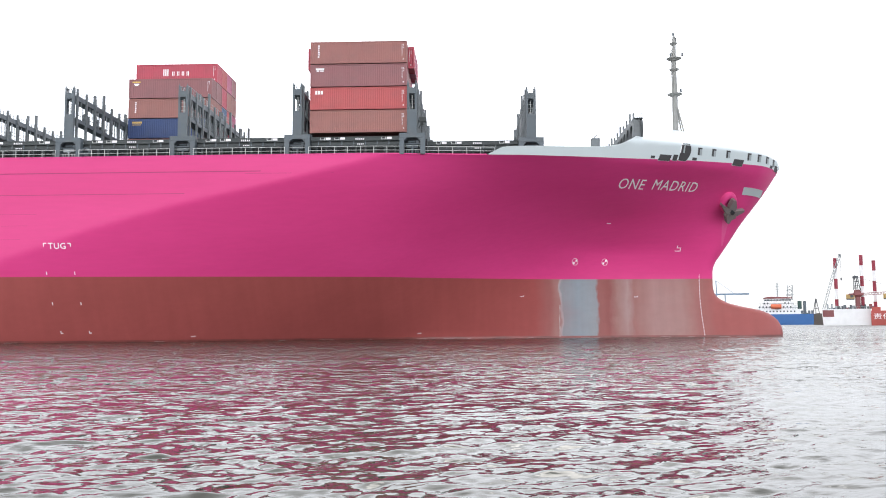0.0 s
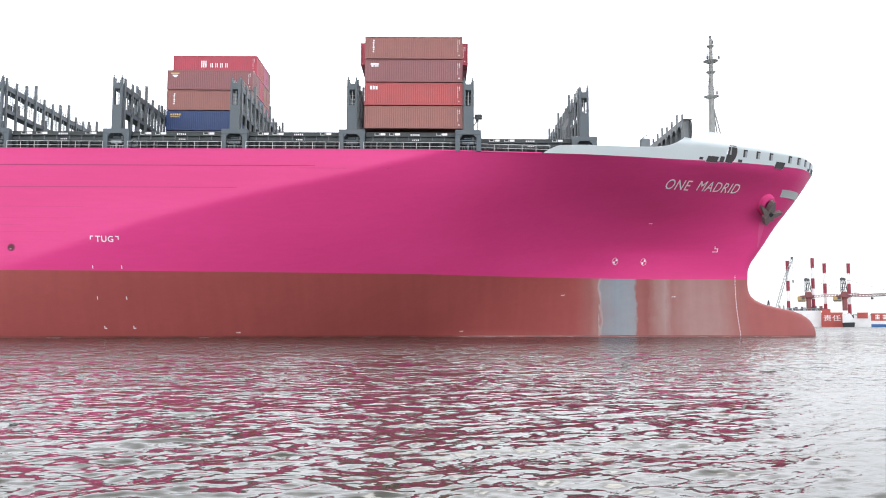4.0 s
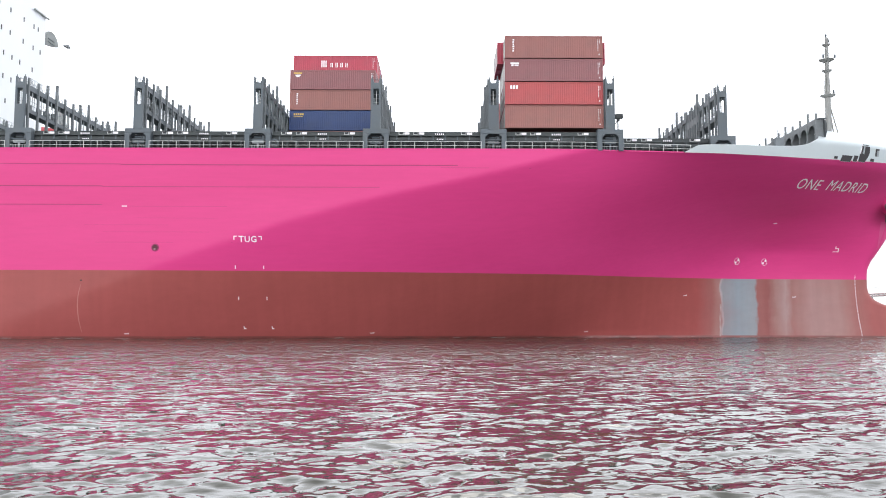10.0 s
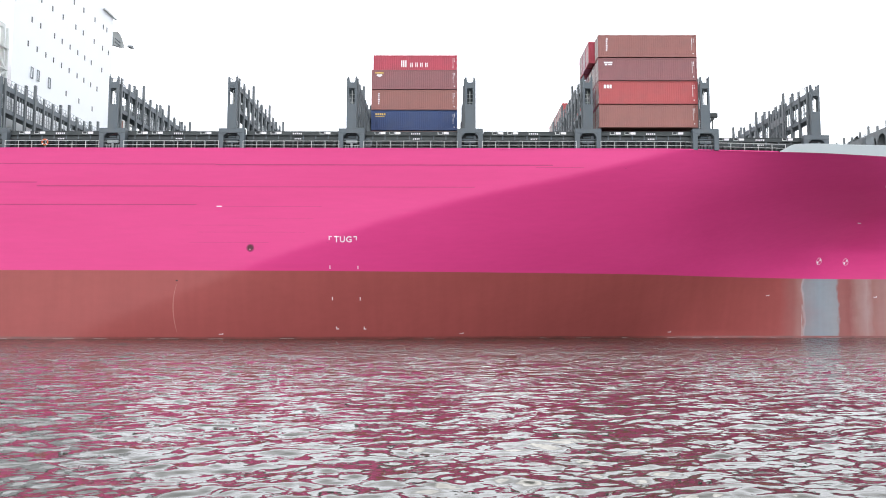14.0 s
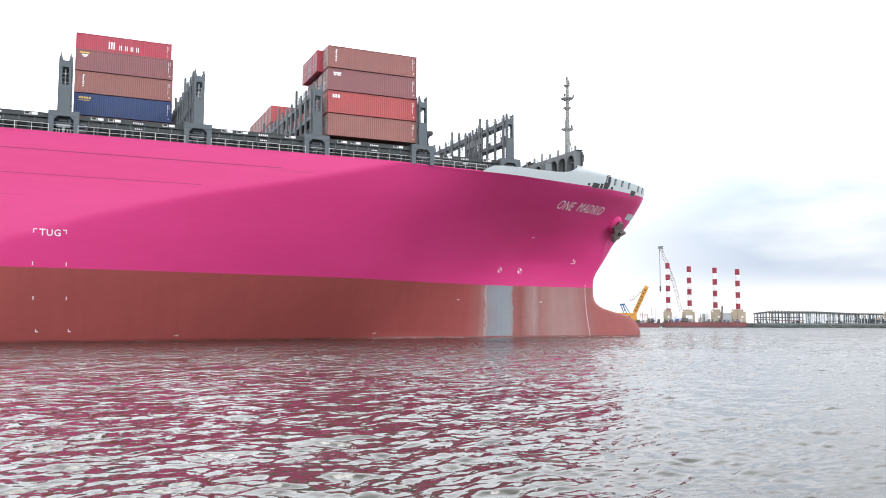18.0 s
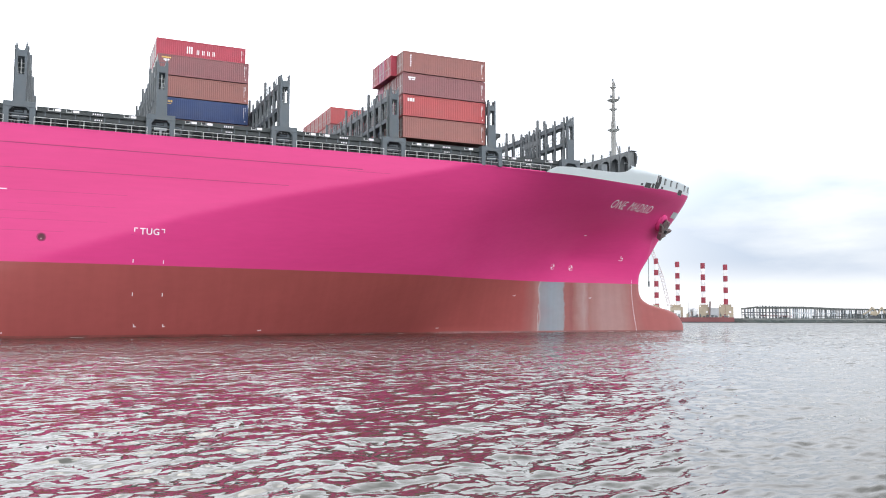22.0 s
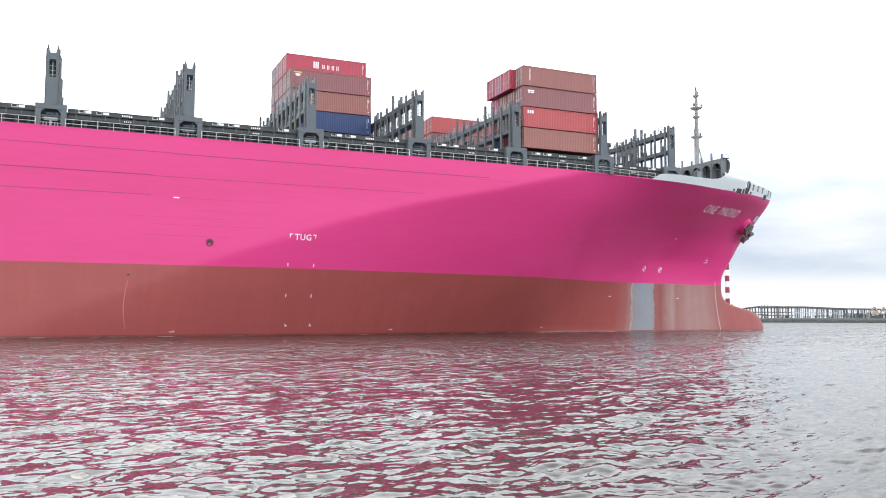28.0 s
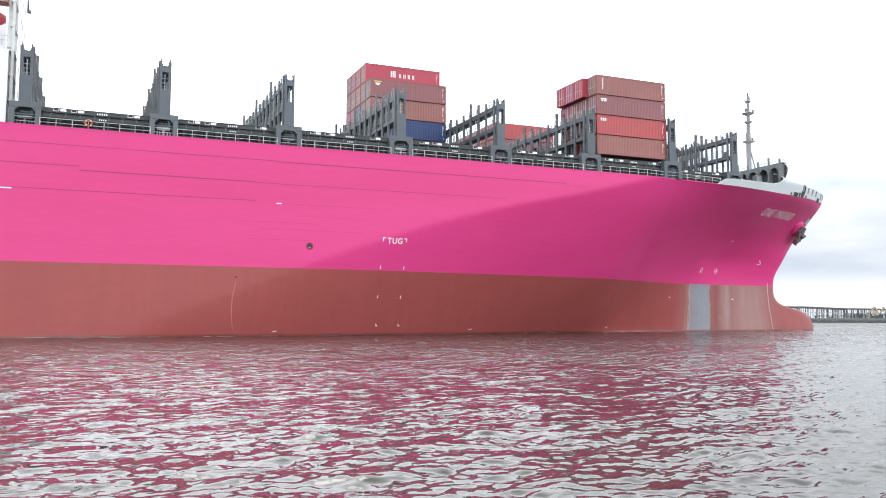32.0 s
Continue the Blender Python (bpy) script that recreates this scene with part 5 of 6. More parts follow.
# ---------------------------------------------------------------- far shore and other vessels
RIG_RED = mat("red_rig_paint", (0.27, 0.026, 0.05), 0.6)
RIG_WHITE = mat("white_rig_paint", (0.8, 0.8, 0.8), 0.5)
CREAM = mat("cream_rig_paint", (0.4, 0.34, 0.25), 0.6, stain=0.3, stain_scale=0.3)
BARGE_RED = mat("red_barge_paint", (0.22, 0.07, 0.072), 0.6, stain=0.3, stain_scale=0.1)
CRANE_YELLOW = mat("yellow_crane_paint", (0.62, 0.29, 0.04), 0.6, stain=0.4, stain_scale=0.3)
SHIP_BLUE = mat("blue_ship_paint", (0.025, 0.12, 0.34), 0.5)
ORANGE_RED = mat("orange_red_barge_paint", (0.42, 0.075, 0.06), 0.6)
TRESTLE = mat("dark_trestle_steel", (0.07, 0.075, 0.085), 0.6)
JIB = mat("faded_pink_jib_paint", (0.3, 0.16, 0.17), 0.6)
PALE_COLUMN = mat("pale_column_paint", (0.62, 0.66, 0.7), 0.7)
ROOF = mat("dark_shed_roof", (0.1, 0.11, 0.105), 0.7)
STONE = mat("dark_quay_stone", (0.1, 0.12, 0.115), 0.9, grain=0.3, grain_scale=0.3, stain=0.5, stain_scale=0.05, stain_color=(0.16, 0.16, 0.15))
CONCRETE = mat("pale_concrete", (0.4, 0.4, 0.39), 0.8, grain=0.1, grain_scale=0.2)


def bearing(az, d):
    return Vector((d * math.sin(radians(az)), d * math.cos(radians(az)), 0))


def striped_leg(parent, x, y, z0, z1, r, band):
    bm = BM()
    rod(bm, (x, y, z0), (x, y, z1), r, 14)
    leg = part("leg", bm, RIG_WHITE, parent, "white leg with red bands")
    z = z1
    while z - band > z0:
        bm = BM()
        rod(bm, (x, y, z - band), (x, y, z + 0.02), r + 0.06, 14)
        part("band", bm, RIG_RED, leg)
        z -= band * 2.02


def lattice(bm, a, b, w, n, r=0.12):
    a, b = Vector(a), Vector(b)
    q = (b - a).to_track_quat("Z", "Y")
    c = [q @ Vector((sx * w, sy * w, 0)) for sx, sy in ((-1, -1), (1, -1), (1, 1), (-1, 1))]
    for o in c:
        rod(bm, a + o, b + o, r, 4)
    for i in range(n):
        p0, p1 = a.lerp(b, i / n), a.lerp(b, (i + 1) / n)
        for j in range(4):
            rod(bm, p0 + c[j], p1 + c[(j + 1) % 4], r * 0.7, 3)


def clutter(parent, x0, x1, y, z, count, seed, tall=3.0):
    """Boxes, drums and short masts left about a working deck, each a part of its own."""
    rng = random.Random(seed)
    for i in range(count):
        x = rng.uniform(x0, x1)
        bm = BM()
        kind = rng.random()
        if kind < 0.6:
            w, h = rng.uniform(0.6, 2.4), rng.uniform(0.4, tall) * rng.uniform(0.4, 1)
            box(bm, x, y, z, x + w, y + rng.uniform(1, 2.5), z + h)
        elif kind < 0.8:
            r = rng.uniform(0.3, 0.8)
            rod(bm, (x, y, z + r), (x + rng.uniform(0.8, 2.0), y, z + r), r, 9)
        else:
            rod(bm, (x, y, z), (x + rng.uniform(-0.6, 0.6), y, z + rng.uniform(2, tall * 2)), 0.14, 5)
        part("deck_gear", bm, rng.choice((GREY, GREY_LIGHT, STONE, TRESTLE, BARGE_RED, CREAM, RUST, GREY_MID, RIG_WHITE)), parent)


# each far thing is built round its own origin, x to the right and y away from the viewer
def facing(az, d, z=0.0):
    p = bearing(az, d)
    return pose(p.x, p.y, z, 0, 0, -az)


def jack_up_far():
    """Jack-up barge with four striped legs, a cream jack-house round each."""
    d, mid = 650, 42.0
    ob = thing("jack_up_barge", "dark red jack-up barge with four red-and-white striped legs", "barge", m=facing(mid, d))
    bm = BM()
    box(bm, -30, -2, -1, 29, 22, 3.9)
    part("hull", bm, BARGE_RED, ob)
    for az, zt, z0 in ((39.75, 48.0, 12.0), (41.09, 45.7, 12.0), (42.7, 44.0, 12.0), (44.11, 43.0, 12.0)):
        x = d * math.tan(radians(az - mid))
        striped_leg(ob, x, 4 if az not in (41.09, 44.11) else 10, z0 - 8, zt, 1.55, 4.2)
    for az, w, y in ((39.7, 6, 1), (41.0, 9, 6), (42.75, 8, 1), (44.1, 10, 6)):
        x = d * math.tan(radians(az - mid))
        bm = BM()
        box(bm, x - w / 2, y, 3.9, x + w / 2, y + 7, 11.6)
        box(bm, x - w / 2 + 1.5, y + 1, 11.6, x + w / 2 - 1.5, y + 6, 13.2)
        for i in range(4):
            rod(bm, (x - w / 2 + 0.6 + i * w / 4.4, y + 3, 11.6), (x - w / 2 + 1.2 + i * w / 4.4, y + 3, 13.8), 0.3, 6)
        house = part("jack_house", bm, CREAM, ob)
        bm = BM()
        box(bm, x + w / 2 - 3, y - 0.06, 7.2, x + w / 2 - 1.6, y - 0.01, 8.6)
        part("sign_plate", bm, MARK, house)
        bm = BM()
        box(bm, x - w / 2 + 0.5, y - 0.06, 3.9, x - w / 2 + 1.6, y - 0.01, 6.2)
        part("door", bm, STONE, house)
        bm = BM()
        rod(bm, (x - w / 2, y, 12.7), (x + w / 2, y, 12.7), 0.08, 4)
        for i in range(5):
            rod(bm, (x - w / 2 + i * w / 4, y, 11.6), (x - w / 2 + i * w / 4, y, 12.7), 0.07, 4)
        part("roof_rail", bm, CREAM, house)
    x = d * math.tan(radians(39.75 - mid))
    bm = BM()
    lattice(bm, (x + 9, 6, 12), (x + 4.2, 6, 34), 1.0, 9, 0.2)
    lattice(bm, (x + 4.2, 6, 34), (x - 3.4, 6, 56), 1.05, 12, 0.3)
    lattice(bm, (x - 3.4, 6, 56), (x - 4.6, 6, 60), 0.8, 4, 0.4)
    part("lattice_boom", bm, mat("weathered_boom_steel", (0.6, 0.55, 0.57), 0.6), ob)
    bm = BM()
    box(bm, x - 6.5, 5, 59, x - 3, 7, 61)
    rod(bm, (x - 5.6, 6, 30), (x - 5.6, 6, 59), 0.2, 4)
    box(bm, x - 6.2, 5.5, 27, x - 5.0, 6.5, 31)
    part("hook", bm, GREY, ob)
    bm = BM()
    box(bm, -21, -1, 3.9, -14.5, 3, 5.6)
    box(bm, -20.4, -1, 5.6, -16, 2.5, 6.6)
    part("tarpaulin_cover", bm, SHIP_BLUE, ob, "blue tarpaulin over deck gear")
    bm = BM()
    box(bm, -13, 1, 3.9, -8.5, 6, 9)
    box(bm, -26, 1, 3.9, -20, 6, 8)
    box(bm, -22, 1, 8, -18, 5, 10.4)
    part("deck_cabin", bm, RIG_WHITE, ob)
    bm = BM()
    beam(bm, (11.9, 0, 3.9), (12.6, 0, 15.6), 1.2, 1.2)
    part("derrick_post", bm, RUST, ob)
    clutter(ob, -29, 27, -1.2, 3.9, 50, 31, 4.2)
    clutter(ob, -12, 8, 12, 3.9, 16, 34, 7.5)
    bm = BM()
    for i in range(20):
        rod(bm, (-29.5 + i * 3.05, -1.6, 3.9), (-29.5 + i * 3.05, -1.6, 5.0), 0.07, 4)
    rod(bm, (-29.5, -1.6, 5.0), (28.5, -1.6, 5.0), 0.06, 4)
    part("deck_rail", bm, GREY_LIGHT, ob)
    bm = BM()
    box(bm, -30.05, -2.06, -0.4, 29.05, -2.005, 0.7)
    part("boot_top", bm, TRESTLE, ob)
    store = thing("white_store", "small white storehouse behind the jack-up barge", "storehouse", m=facing(43.35, 705))
    bm = BM()
    box(bm, -6.5, 0, 0, 6.0, 8, 10.4)
    prism(bm, [(-6.9, 10.4), (-6.2, 11.8), (5.8, 11.3), (6.4, 10.4)], -0.2, 8.2)
    part("wall", bm, mat("chalky_white_wall", (0.5, 0.52, 0.54), 0.8, stain=0.3, stain_scale=0.2), store)
    bm = BM()
    box(bm, -2.6, -0.1, 3, -0.6, -0.02, 6)
    part("door", bm, GREY, store)
    tank = thing("storage_tank", "pale domed storage tank on the far shore", "tank", m=facing(42.0, 720))
    bm = BM()
    rod(bm, (0, 0, 0), (0, 0, 10.2), 3.6, 20)
    part("shell", bm, RIG_WHITE, tank)
    bm = BM()
    for za, zb, ra, rb in ((10.2, 11.4, 3.6, 2.7), (11.4, 12.0, 2.7, 1.2), (12.0, 12.1, 1.2, 0.2)):
        rod(bm, (0, 0, za), (0, 0, zb), ra, 20, rb)
    part("dome", bm, mat("pale_tank_paint", (0.6, 0.62, 0.64), 0.6, stain=0.2, stain_scale=0.3), tank)


def crane_barge_yellow():
    d, mid = 640, 37.2
    ob = thing("crane_barge", "yellow crawler crane with raised boom on a low red barge", "crane barge", m=facing(mid, d))
    bm = BM()
    box(bm, -14, -2, -1, 22, 16, 3.4)
    part("hull", bm, BARGE_RED, ob)
    bm = BM()
    prism(bm, [(-12, 5), (-12, 9.5), (-9, 11), (6, 10.5), (6, 5)], 2, 9)
    soften(bm, 0.3)
    part("crane_house", bm, CRANE_YELLOW, ob)
    bm = BM()
    box(bm, -10, 2.5, 3.4, 4, 8.5, 5)
    part("turntable", bm, GREY, ob)
    bm = BM()
    beam(bm, (4.5, 5, 10.5), (13.8, 5, 30.5), 2.0, 3.2)
    boom = part("boom", bm, CRANE_YELLOW, ob)
    for i in range(7):
        bm = BM()
        u = 0.1 + i * 0.125
        c = Vector((4.5 + 9.3 * u, 3.3, 10.5 + 20 * u))
        box(bm, c.x - 0.5, c.y, c.z - 0.5, c.x + 0.5, c.y + 0.1, c.z + 0.5)
        part("boom_opening", bm, DARK, boom)
    bm = BM()
    for a, b in (((-1.2, 10.5), (-3.8, 17)), ((-3.2, 10.5), (-5.6, 16.6)), ((1, 10.5), (-2.8, 17.4)), ((-3.2, 12), (-2.4, 14)), ((-4.2, 14), (-3.2, 16))):
        beam(bm, (a[0], 4, a[1]), (b[0], 4, b[1]), 0.55, 0.6)
        beam(bm, (a[0], 6, a[1]), (b[0], 6, b[1]), 0.55, 0.6)
    box(bm, -6.0, 3.6, 16.2, -2.6, 6.4, 17.6)
    part("gantry", bm, SHIP_BLUE, ob)
    bm = BM()
    rod(bm, (-4, 5, 17), (13, 5, 30), 0.12, 4)
    rod(bm, (13.6, 5, 30), (4, 5, 21), 0.25, 4)
    rod(bm, (4, 5, 21), (1, 5, 19.5), 0.3, 4)
    part("cable", bm, GREY_LIGHT, ob)
    bm = BM()
    box(bm, 14.8, 2, 3.4, 19.8, 7, 7.6)
    box(bm, 15.6, 2.5, 7.6, 18.2, 6, 9.2)
    part("deck_cabin", bm, RIG_WHITE, ob)
    bm = BM()
    for x in (8.2, 10.0, 11.8, 13.4):
        beam(bm, (x, 3, 3.4), (x + 0.3, 3, 11.5 - 0.25 * (x - 8)), 0.4, 0.4)
    beam(bm, (8.0, 3, 9.4), (13.8, 3, 9.0), 0.35, 0.35)
    part("deck_frame", bm, BARGE_RED, ob)
    clutter(ob, 7.5, 21, 1, 3.4, 26, 12, 6.0)
    clutter(ob, -13, 7, -1.6, 3.4, 8, 13, 1.2)
    bm = BM()
    rod(bm, (17, 4, 3.4), (17, 4, 14), 0.25, 5)
    part("signal_mast", bm, GREY, ob)
    for i in range(3):
        bm = BM()
        box(bm, -10 + i * 4.4, 1.9, 6.6, -7.6 + i * 4.4, 1.99, 8.6)
        part("grille", bm, TRESTLE, ob)


def shore_right():
    """Stone quay with an unfinished framed shed on it."""
    d = 665
    az = 49.5
    ob = thing("quay", "low dark stone quay along the far shore", "quay", m=facing(az, d))
    tagged(ob, kind="structure")
    bm = BM()
    box(bm, -75, 0, -1, 320, 60, 3.3)
    box(bm, -75, -4, -1, 320, 0, 1.2)
    part("quay_wall", bm, STONE, ob)
    bm = BM()
    box(bm, -52, -0.3, 2.5, 320, -0.05, 2.9)
    part("quay_fender", bm, CONCRETE, ob)
    bm = BM()
    rng = random.Random(3)
    for i in range(160):
        x = -74 + i * 1.4 + rng.uniform(-0.6, 0.6)
        s = rng.uniform(0.5, 1.4)
        z = rng.uniform(0.0, 1.2)
        v = box(bm, x - s, -5 - s * 0.5, z - 0.6, x + s, -3.2, z + s * 0.6)
        for q in v:
            q.co += Vector((rng.uniform(-.3, .3), rng.uniform(-.3, .3), rng.uniform(-.3, .3)))
    rocks = part("rock_edge", bm, STONE, ob)
    tagged(rocks, kind="stuff")
    shed = thing("steel_frame_shed", "long unfinished steel-frame shed on the far quay", "shed", m=facing(az, d + 12, 3.3))

    def eaves(x):
        return float(np.interp(x, [-53, -43, -41, -10, 16, 17, 60, 110], [7.6, 8.2, 10.1, 8.6, 7.2, 6.4, 6.5, 5.6]))
    for x0, x1, t in ((-53.5, -41.5, 0.9), (-43, -10, 1.4), (-10, 16, 1.4), (15, 110, 1.0)):
        bm = BM()
        prism(bm, [(x0, eaves(x0 + 0.6) - t), (x0, eaves(x0 + 0.6)), (x1, eaves(x1 - 0.6)), (x1, eaves(x1 - 0.6) - t)], -1, 6)
        prism(bm, [(x0, eaves(x0 + 0.6) - t), (x0, eaves(x0 + 0.6) - 0.1), (x1, eaves(x1 - 0.6) - 0.1), (x1, eaves(x1 - 0.6) - t)], 12, 14)
        part("roof", bm, ROOF, shed)
    bm = BM()
    rod(bm, (0, 0, 0), (0, 0, 1.0), 0.22, 6)
    me = part("column", bm, PALE_COLUMN, shed)
    pale = me.data
    bpy.data.objects.remove(me)
    bm = BM()
    rod(bm, (0, 0, 0), (0, 0, 1.0), 0.3, 6)
    me = part("column", bm, mat("grey_shed_steel", (0.15, 0.165, 0.18), 0.6, stain=0.3, stain_scale=0.4), shed)
    dark = me.data
    bpy.data.objects.remove(me)
    x = -53.0
    while x < 108:
        step = 2.1 if x < -19 else 1.6 if x < -5 else 1.8
        white = -19 <= x < -4 or (x > -4 and rng.random() < 0.55)
        again("column", pale if white else dark, shed, pose(x, 0, 0) @ Matrix.Diagonal((1.5 if white and x < -4 else 1, 1, eaves(x) - 0.3, 1)))
        for y in (13, 24):
            again("column", pale if rng.random() < 0.4 else dark, shed, pose(x + rng.uniform(0.6, 1.8), y, 0) @ Matrix.Diagonal((1.2, 1, eaves(x) - 0.4, 1)))
        x += step + rng.uniform(-0.25, 0.25)
    for x0, x1, z, m in ((-53, -20, 4.4, TRESTLE), (-53, -36, 2.6, TRESTLE), (-40, -18, 1.9, BARGE_RED), (-20, 16, 3.9, PALE_COLUMN), (-5, 40, 1.6, STONE), (16, 108, 3.1, STONE)):
        bm = BM()
        beam(bm, (x0, 0.5, z), (x1, 0.5, z - 0.2), 0.6, 0.6)
        part("girder", bm, m, shed)
    bm = BM()
    for i in range(14):
        x = rng.uniform(-52, 14)
        box(bm, x, 2, 0, x + rng.uniform(1, 3), 4, rng.uniform(0.6, 2.2))
    tagged(part("stacked_material", bm, STONE, shed), kind="stuff")
    far = thing("low_warehouse", "long low grey warehouse at the far quay's end", "warehouse", m=facing(az, d + 30, 3.3))
    bm = BM()
    box(bm, 18, 0, 0, 150, 20, 2.6)
    part("wall", bm, STONE, far)
    bm = BM()
    prism(bm, [(17, 2.6), (17, 2.9), (64, 3.4), (150, 3.2), (150, 2.6)], -1, 22)
    part("roof", bm, CONCRETE, far)
    dig = thing("excavator", "pale dusty excavator parked on the far quay", "excavator", m=facing(az, d - 0.5 + 3, 3.3))
    for name, a, b, w in (("arm", (28.6, 2.6), (33.0, 5.4), 0.9), ("stick", (33.0, 5.4), (34.6, 8.0), 1.2), ("body", (33.5, 3.8), (37.5, 3.2), 2.8),
                          ("arm", (38.0, 2.8), (40.6, 7.9), 1.1), ("arm", (35.0, 7.6), (37.0, 4.5), 0.9), ("stick", (40.6, 7.9), (42.5, 3.5), 0.8)):
        bm = BM()
        beam(bm, (a[0], 0, a[1]), (b[0], 0, b[1]), w, w)
        soften(bm, 0.12)
        part(name, bm, CREAM, dig)
    bm = BM()
    box(bm, 32.5, -1, 0, 38.5, 1, 1.6)
    part("track", bm, TRESTLE, dig)


def jack_up_near():
    """White and red work vessel with four striped legs and deck cranes."""
    d, mid = 480, 23.6
    ob = thing("work_barge", "white and red jack-up work vessel with four striped legs", "barge", m=facing(mid, d))
    k = lambda az: d * math.tan(radians(az - mid))
    bm = BM()
    prism(bm, [(k(21.5), -1), (k(21.5) - 0.8, 8.4), (k(24.12), 8.4), (k(24.12), -1)], 0, 16)
    hull = part("hull", bm, RIG_WHITE, ob)
    bm = BM()
    box(bm, k(21.5) - 0.3, -0.08, 4.4, k(22.1), -0.02, 7.9)
    part("bow_panel", bm, BARGE_RED, hull)
    for az, zt, y in ((22.27, 34.9, 4), (23.72, 36.0, 4), (24.41, 33.5, 11), (25.78, 33.2, 11)):
        striped_leg(ob, k(az), y, 6, zt, 0.82, 5.3)
    for az in (23.45, 25.48):
        x = k(az)
        bm = BM()
        rod(bm, (x, 1.5, 8.4), (x, 1.5, 14.4), 1.25, 10)
        rod(bm, (x, 1.5, 14.4), (x, 1.5, 15.4), 1.3, 10, 2.2)
        prism(bm, [(x - 4.2, 15.4), (x - 4.2, 16.2), (x - 1.9, 16.4), (x - 1.5, 18.1), (x + 1.3, 18.1), (x + 1.8, 16.4), (x + 2.8, 16.2), (x + 2.6, 15.4)], 0.2, 2.8)
        ped = part("crane_pedestal", bm, BARGE_RED, ob)
        bm = BM()
        box(bm, x - 5.4, 0.2, 13.2, x - 1.4, 3.4, 15.9)
        soften(bm, 0.25)
        cab = part("crane_cab", bm, mat("ochre_cab_paint", (0.42, 0.28, 0.1), 0.6), ped)
        bm = BM()
        box(bm, x - 5.2, 0.12, 13.0, x - 1.6, 0.19, 13.7)
        box(bm, x - 3.4, 0.12, 14.2, x - 1.9, 0.19, 15.4)
        part("cab_window", bm, TRESTLE, cab)
        bm = BM()
        for x0, x1, r in ((-1.7, -1.5, 0.2), (-0.9, -0.9, 0.2), (0.3, -0.2, 0.2), (1.4, 0.3, 0.24), (-0.3, -1.2, 0.12), (-1.6, 0.1, 0.12)):
            rod(bm, (x + x0, 1.5, 18.0), (x + x1, 1.5, 24.4), r, 5)
        for z in (20.2, 22.4):
            rod(bm, (x - 1.6, 1.5, z), (x + 0.9, 1.5, z), 0.14, 4)
        prism(bm, [(x - 2.1, 24.0), (x - 2.0, 25.0), (x - 1.2, 25.5), (x + 0.6, 25.1), (x + 0.8, 24.1)], 1, 2.2)
        part("a_frame", bm, TRESTLE, ped)
        bm = BM()
        lattice(bm, (x + 1.5, 1.5, 15.8), (x + 24, 1.5, 16.8), 0.55, 16, 0.13)
        part("jib", bm, JIB, ped)
        bm = BM()
        box(bm, x + 12, 1.2, 14.0, x + 13.2, 1.9, 15.2)
        rod(bm, (x - 0.2, 1.5, 24.5), (x + 23, 1.5, 17.4), 0.06, 3)
        part("hook_block", bm, TRESTLE, ped)
    bm = BM()
    lattice(bm, (k(21.52), 3, 8.5), (k(22.12), 3, 25.9), 0.55, 10, 0.13)
    lattice(bm, (k(22.12), 3, 25.9), (k(22.58), 3, 36.4), 0.5, 6, 0.14)
    part("lattice_boom", bm, GREY_LIGHT, ob)
    bm = BM()
    rod(bm, (k(22.58), 3, 36), (k(22.58), 3, 24.4), 0.07, 3)
    box(bm, k(22.58) - 0.35, 2.8, 23.2, k(22.58) + 0.35, 3.2, 24.6)
    box(bm, k(22.56) - 0.7, 2.5, 35.8, k(22.56) + 0.5, 3.5, 36.8)
    part("hook", bm, TRESTLE, ob)
    rng = random.Random(8)
    for i in range(22):
        x = k(21.7) + i * 0.98
        bm = BM()
        box(bm, x, 1, 8.4, x + rng.uniform(0.6, 1.6), 4, 8.8 + rng.uniform(0.2, 2.4))
        part("deck_gear", bm, rng.choice((GREY, GREY_LIGHT, STONE, TRESTLE, BARGE_RED, CREAM)), ob)
    bm = BM()
    for i in range(12):
        rod(bm, (k(21.5) + i * 1.95, 0.2, 8.4), (k(21.5) + i * 1.95, 0.2, 9.5), 0.06, 4)
    rod(bm, (k(21.5), 0.2, 9.5), (k(24.1), 0.2, 9.5), 0.06, 4)
    part("deck_rail", bm, GREY_LIGHT, ob)
    derrick = thing("derrick_pontoon", "dark pontoon with an A-frame derrick by the shore", "pontoon", m=facing(21.1, 560))
    bm = BM()
    prism(bm, [(-1.5, -1), (-1.5, 6.4), (1, 7.2), (5, 6.6), (6, -1)], 0, 10)
    part("hull", bm, mat("tarred_hull", (0.1, 0.085, 0.075), 0.8, grain=0.3), derrick)
    bm = BM()
    for x0, x1 in ((-1.8, 0.0), (1.9, 0.2), (-0.2, 0.1)):
        beam(bm, (x0, 3, 6.5), (x1, 3, 16.0), 0.5, 0.5)
    beam(bm, (-1.2, 3, 10), (1.3, 3, 10), 0.3, 0.3)
    part("a_frame", bm, TRESTLE, derrick)
    red = thing("red_barge", "orange-red barge with pale characters moored beside the rig", "barge", m=facing(24.73, d - 4))
    bm = BM()
    box(bm, -5.0, 0, -1, 5.0, 14, 7.4)
    box(bm, -4.6, 1, 7.4, -0.6, 9, 9.2)
    part("hull", bm, ORANGE_RED, red)
    try:
        vs, fs = lettering("\u8d23\u4efb", 3.2)
        bm = BM()
        bv = [bm.verts.new((v.x * 1.25, -0.05, v.y + 4.3)) for v in vs]
        for f in fs:
            bm.faces.new([bv[i] for i in f])
        part("characters", bm, MARK, red)
    except ValueError:
        pass
    tug = thing("workboat", "small white workboat with a dark hull", "boat", m=facing(25.65, d - 12))
    bm = BM()
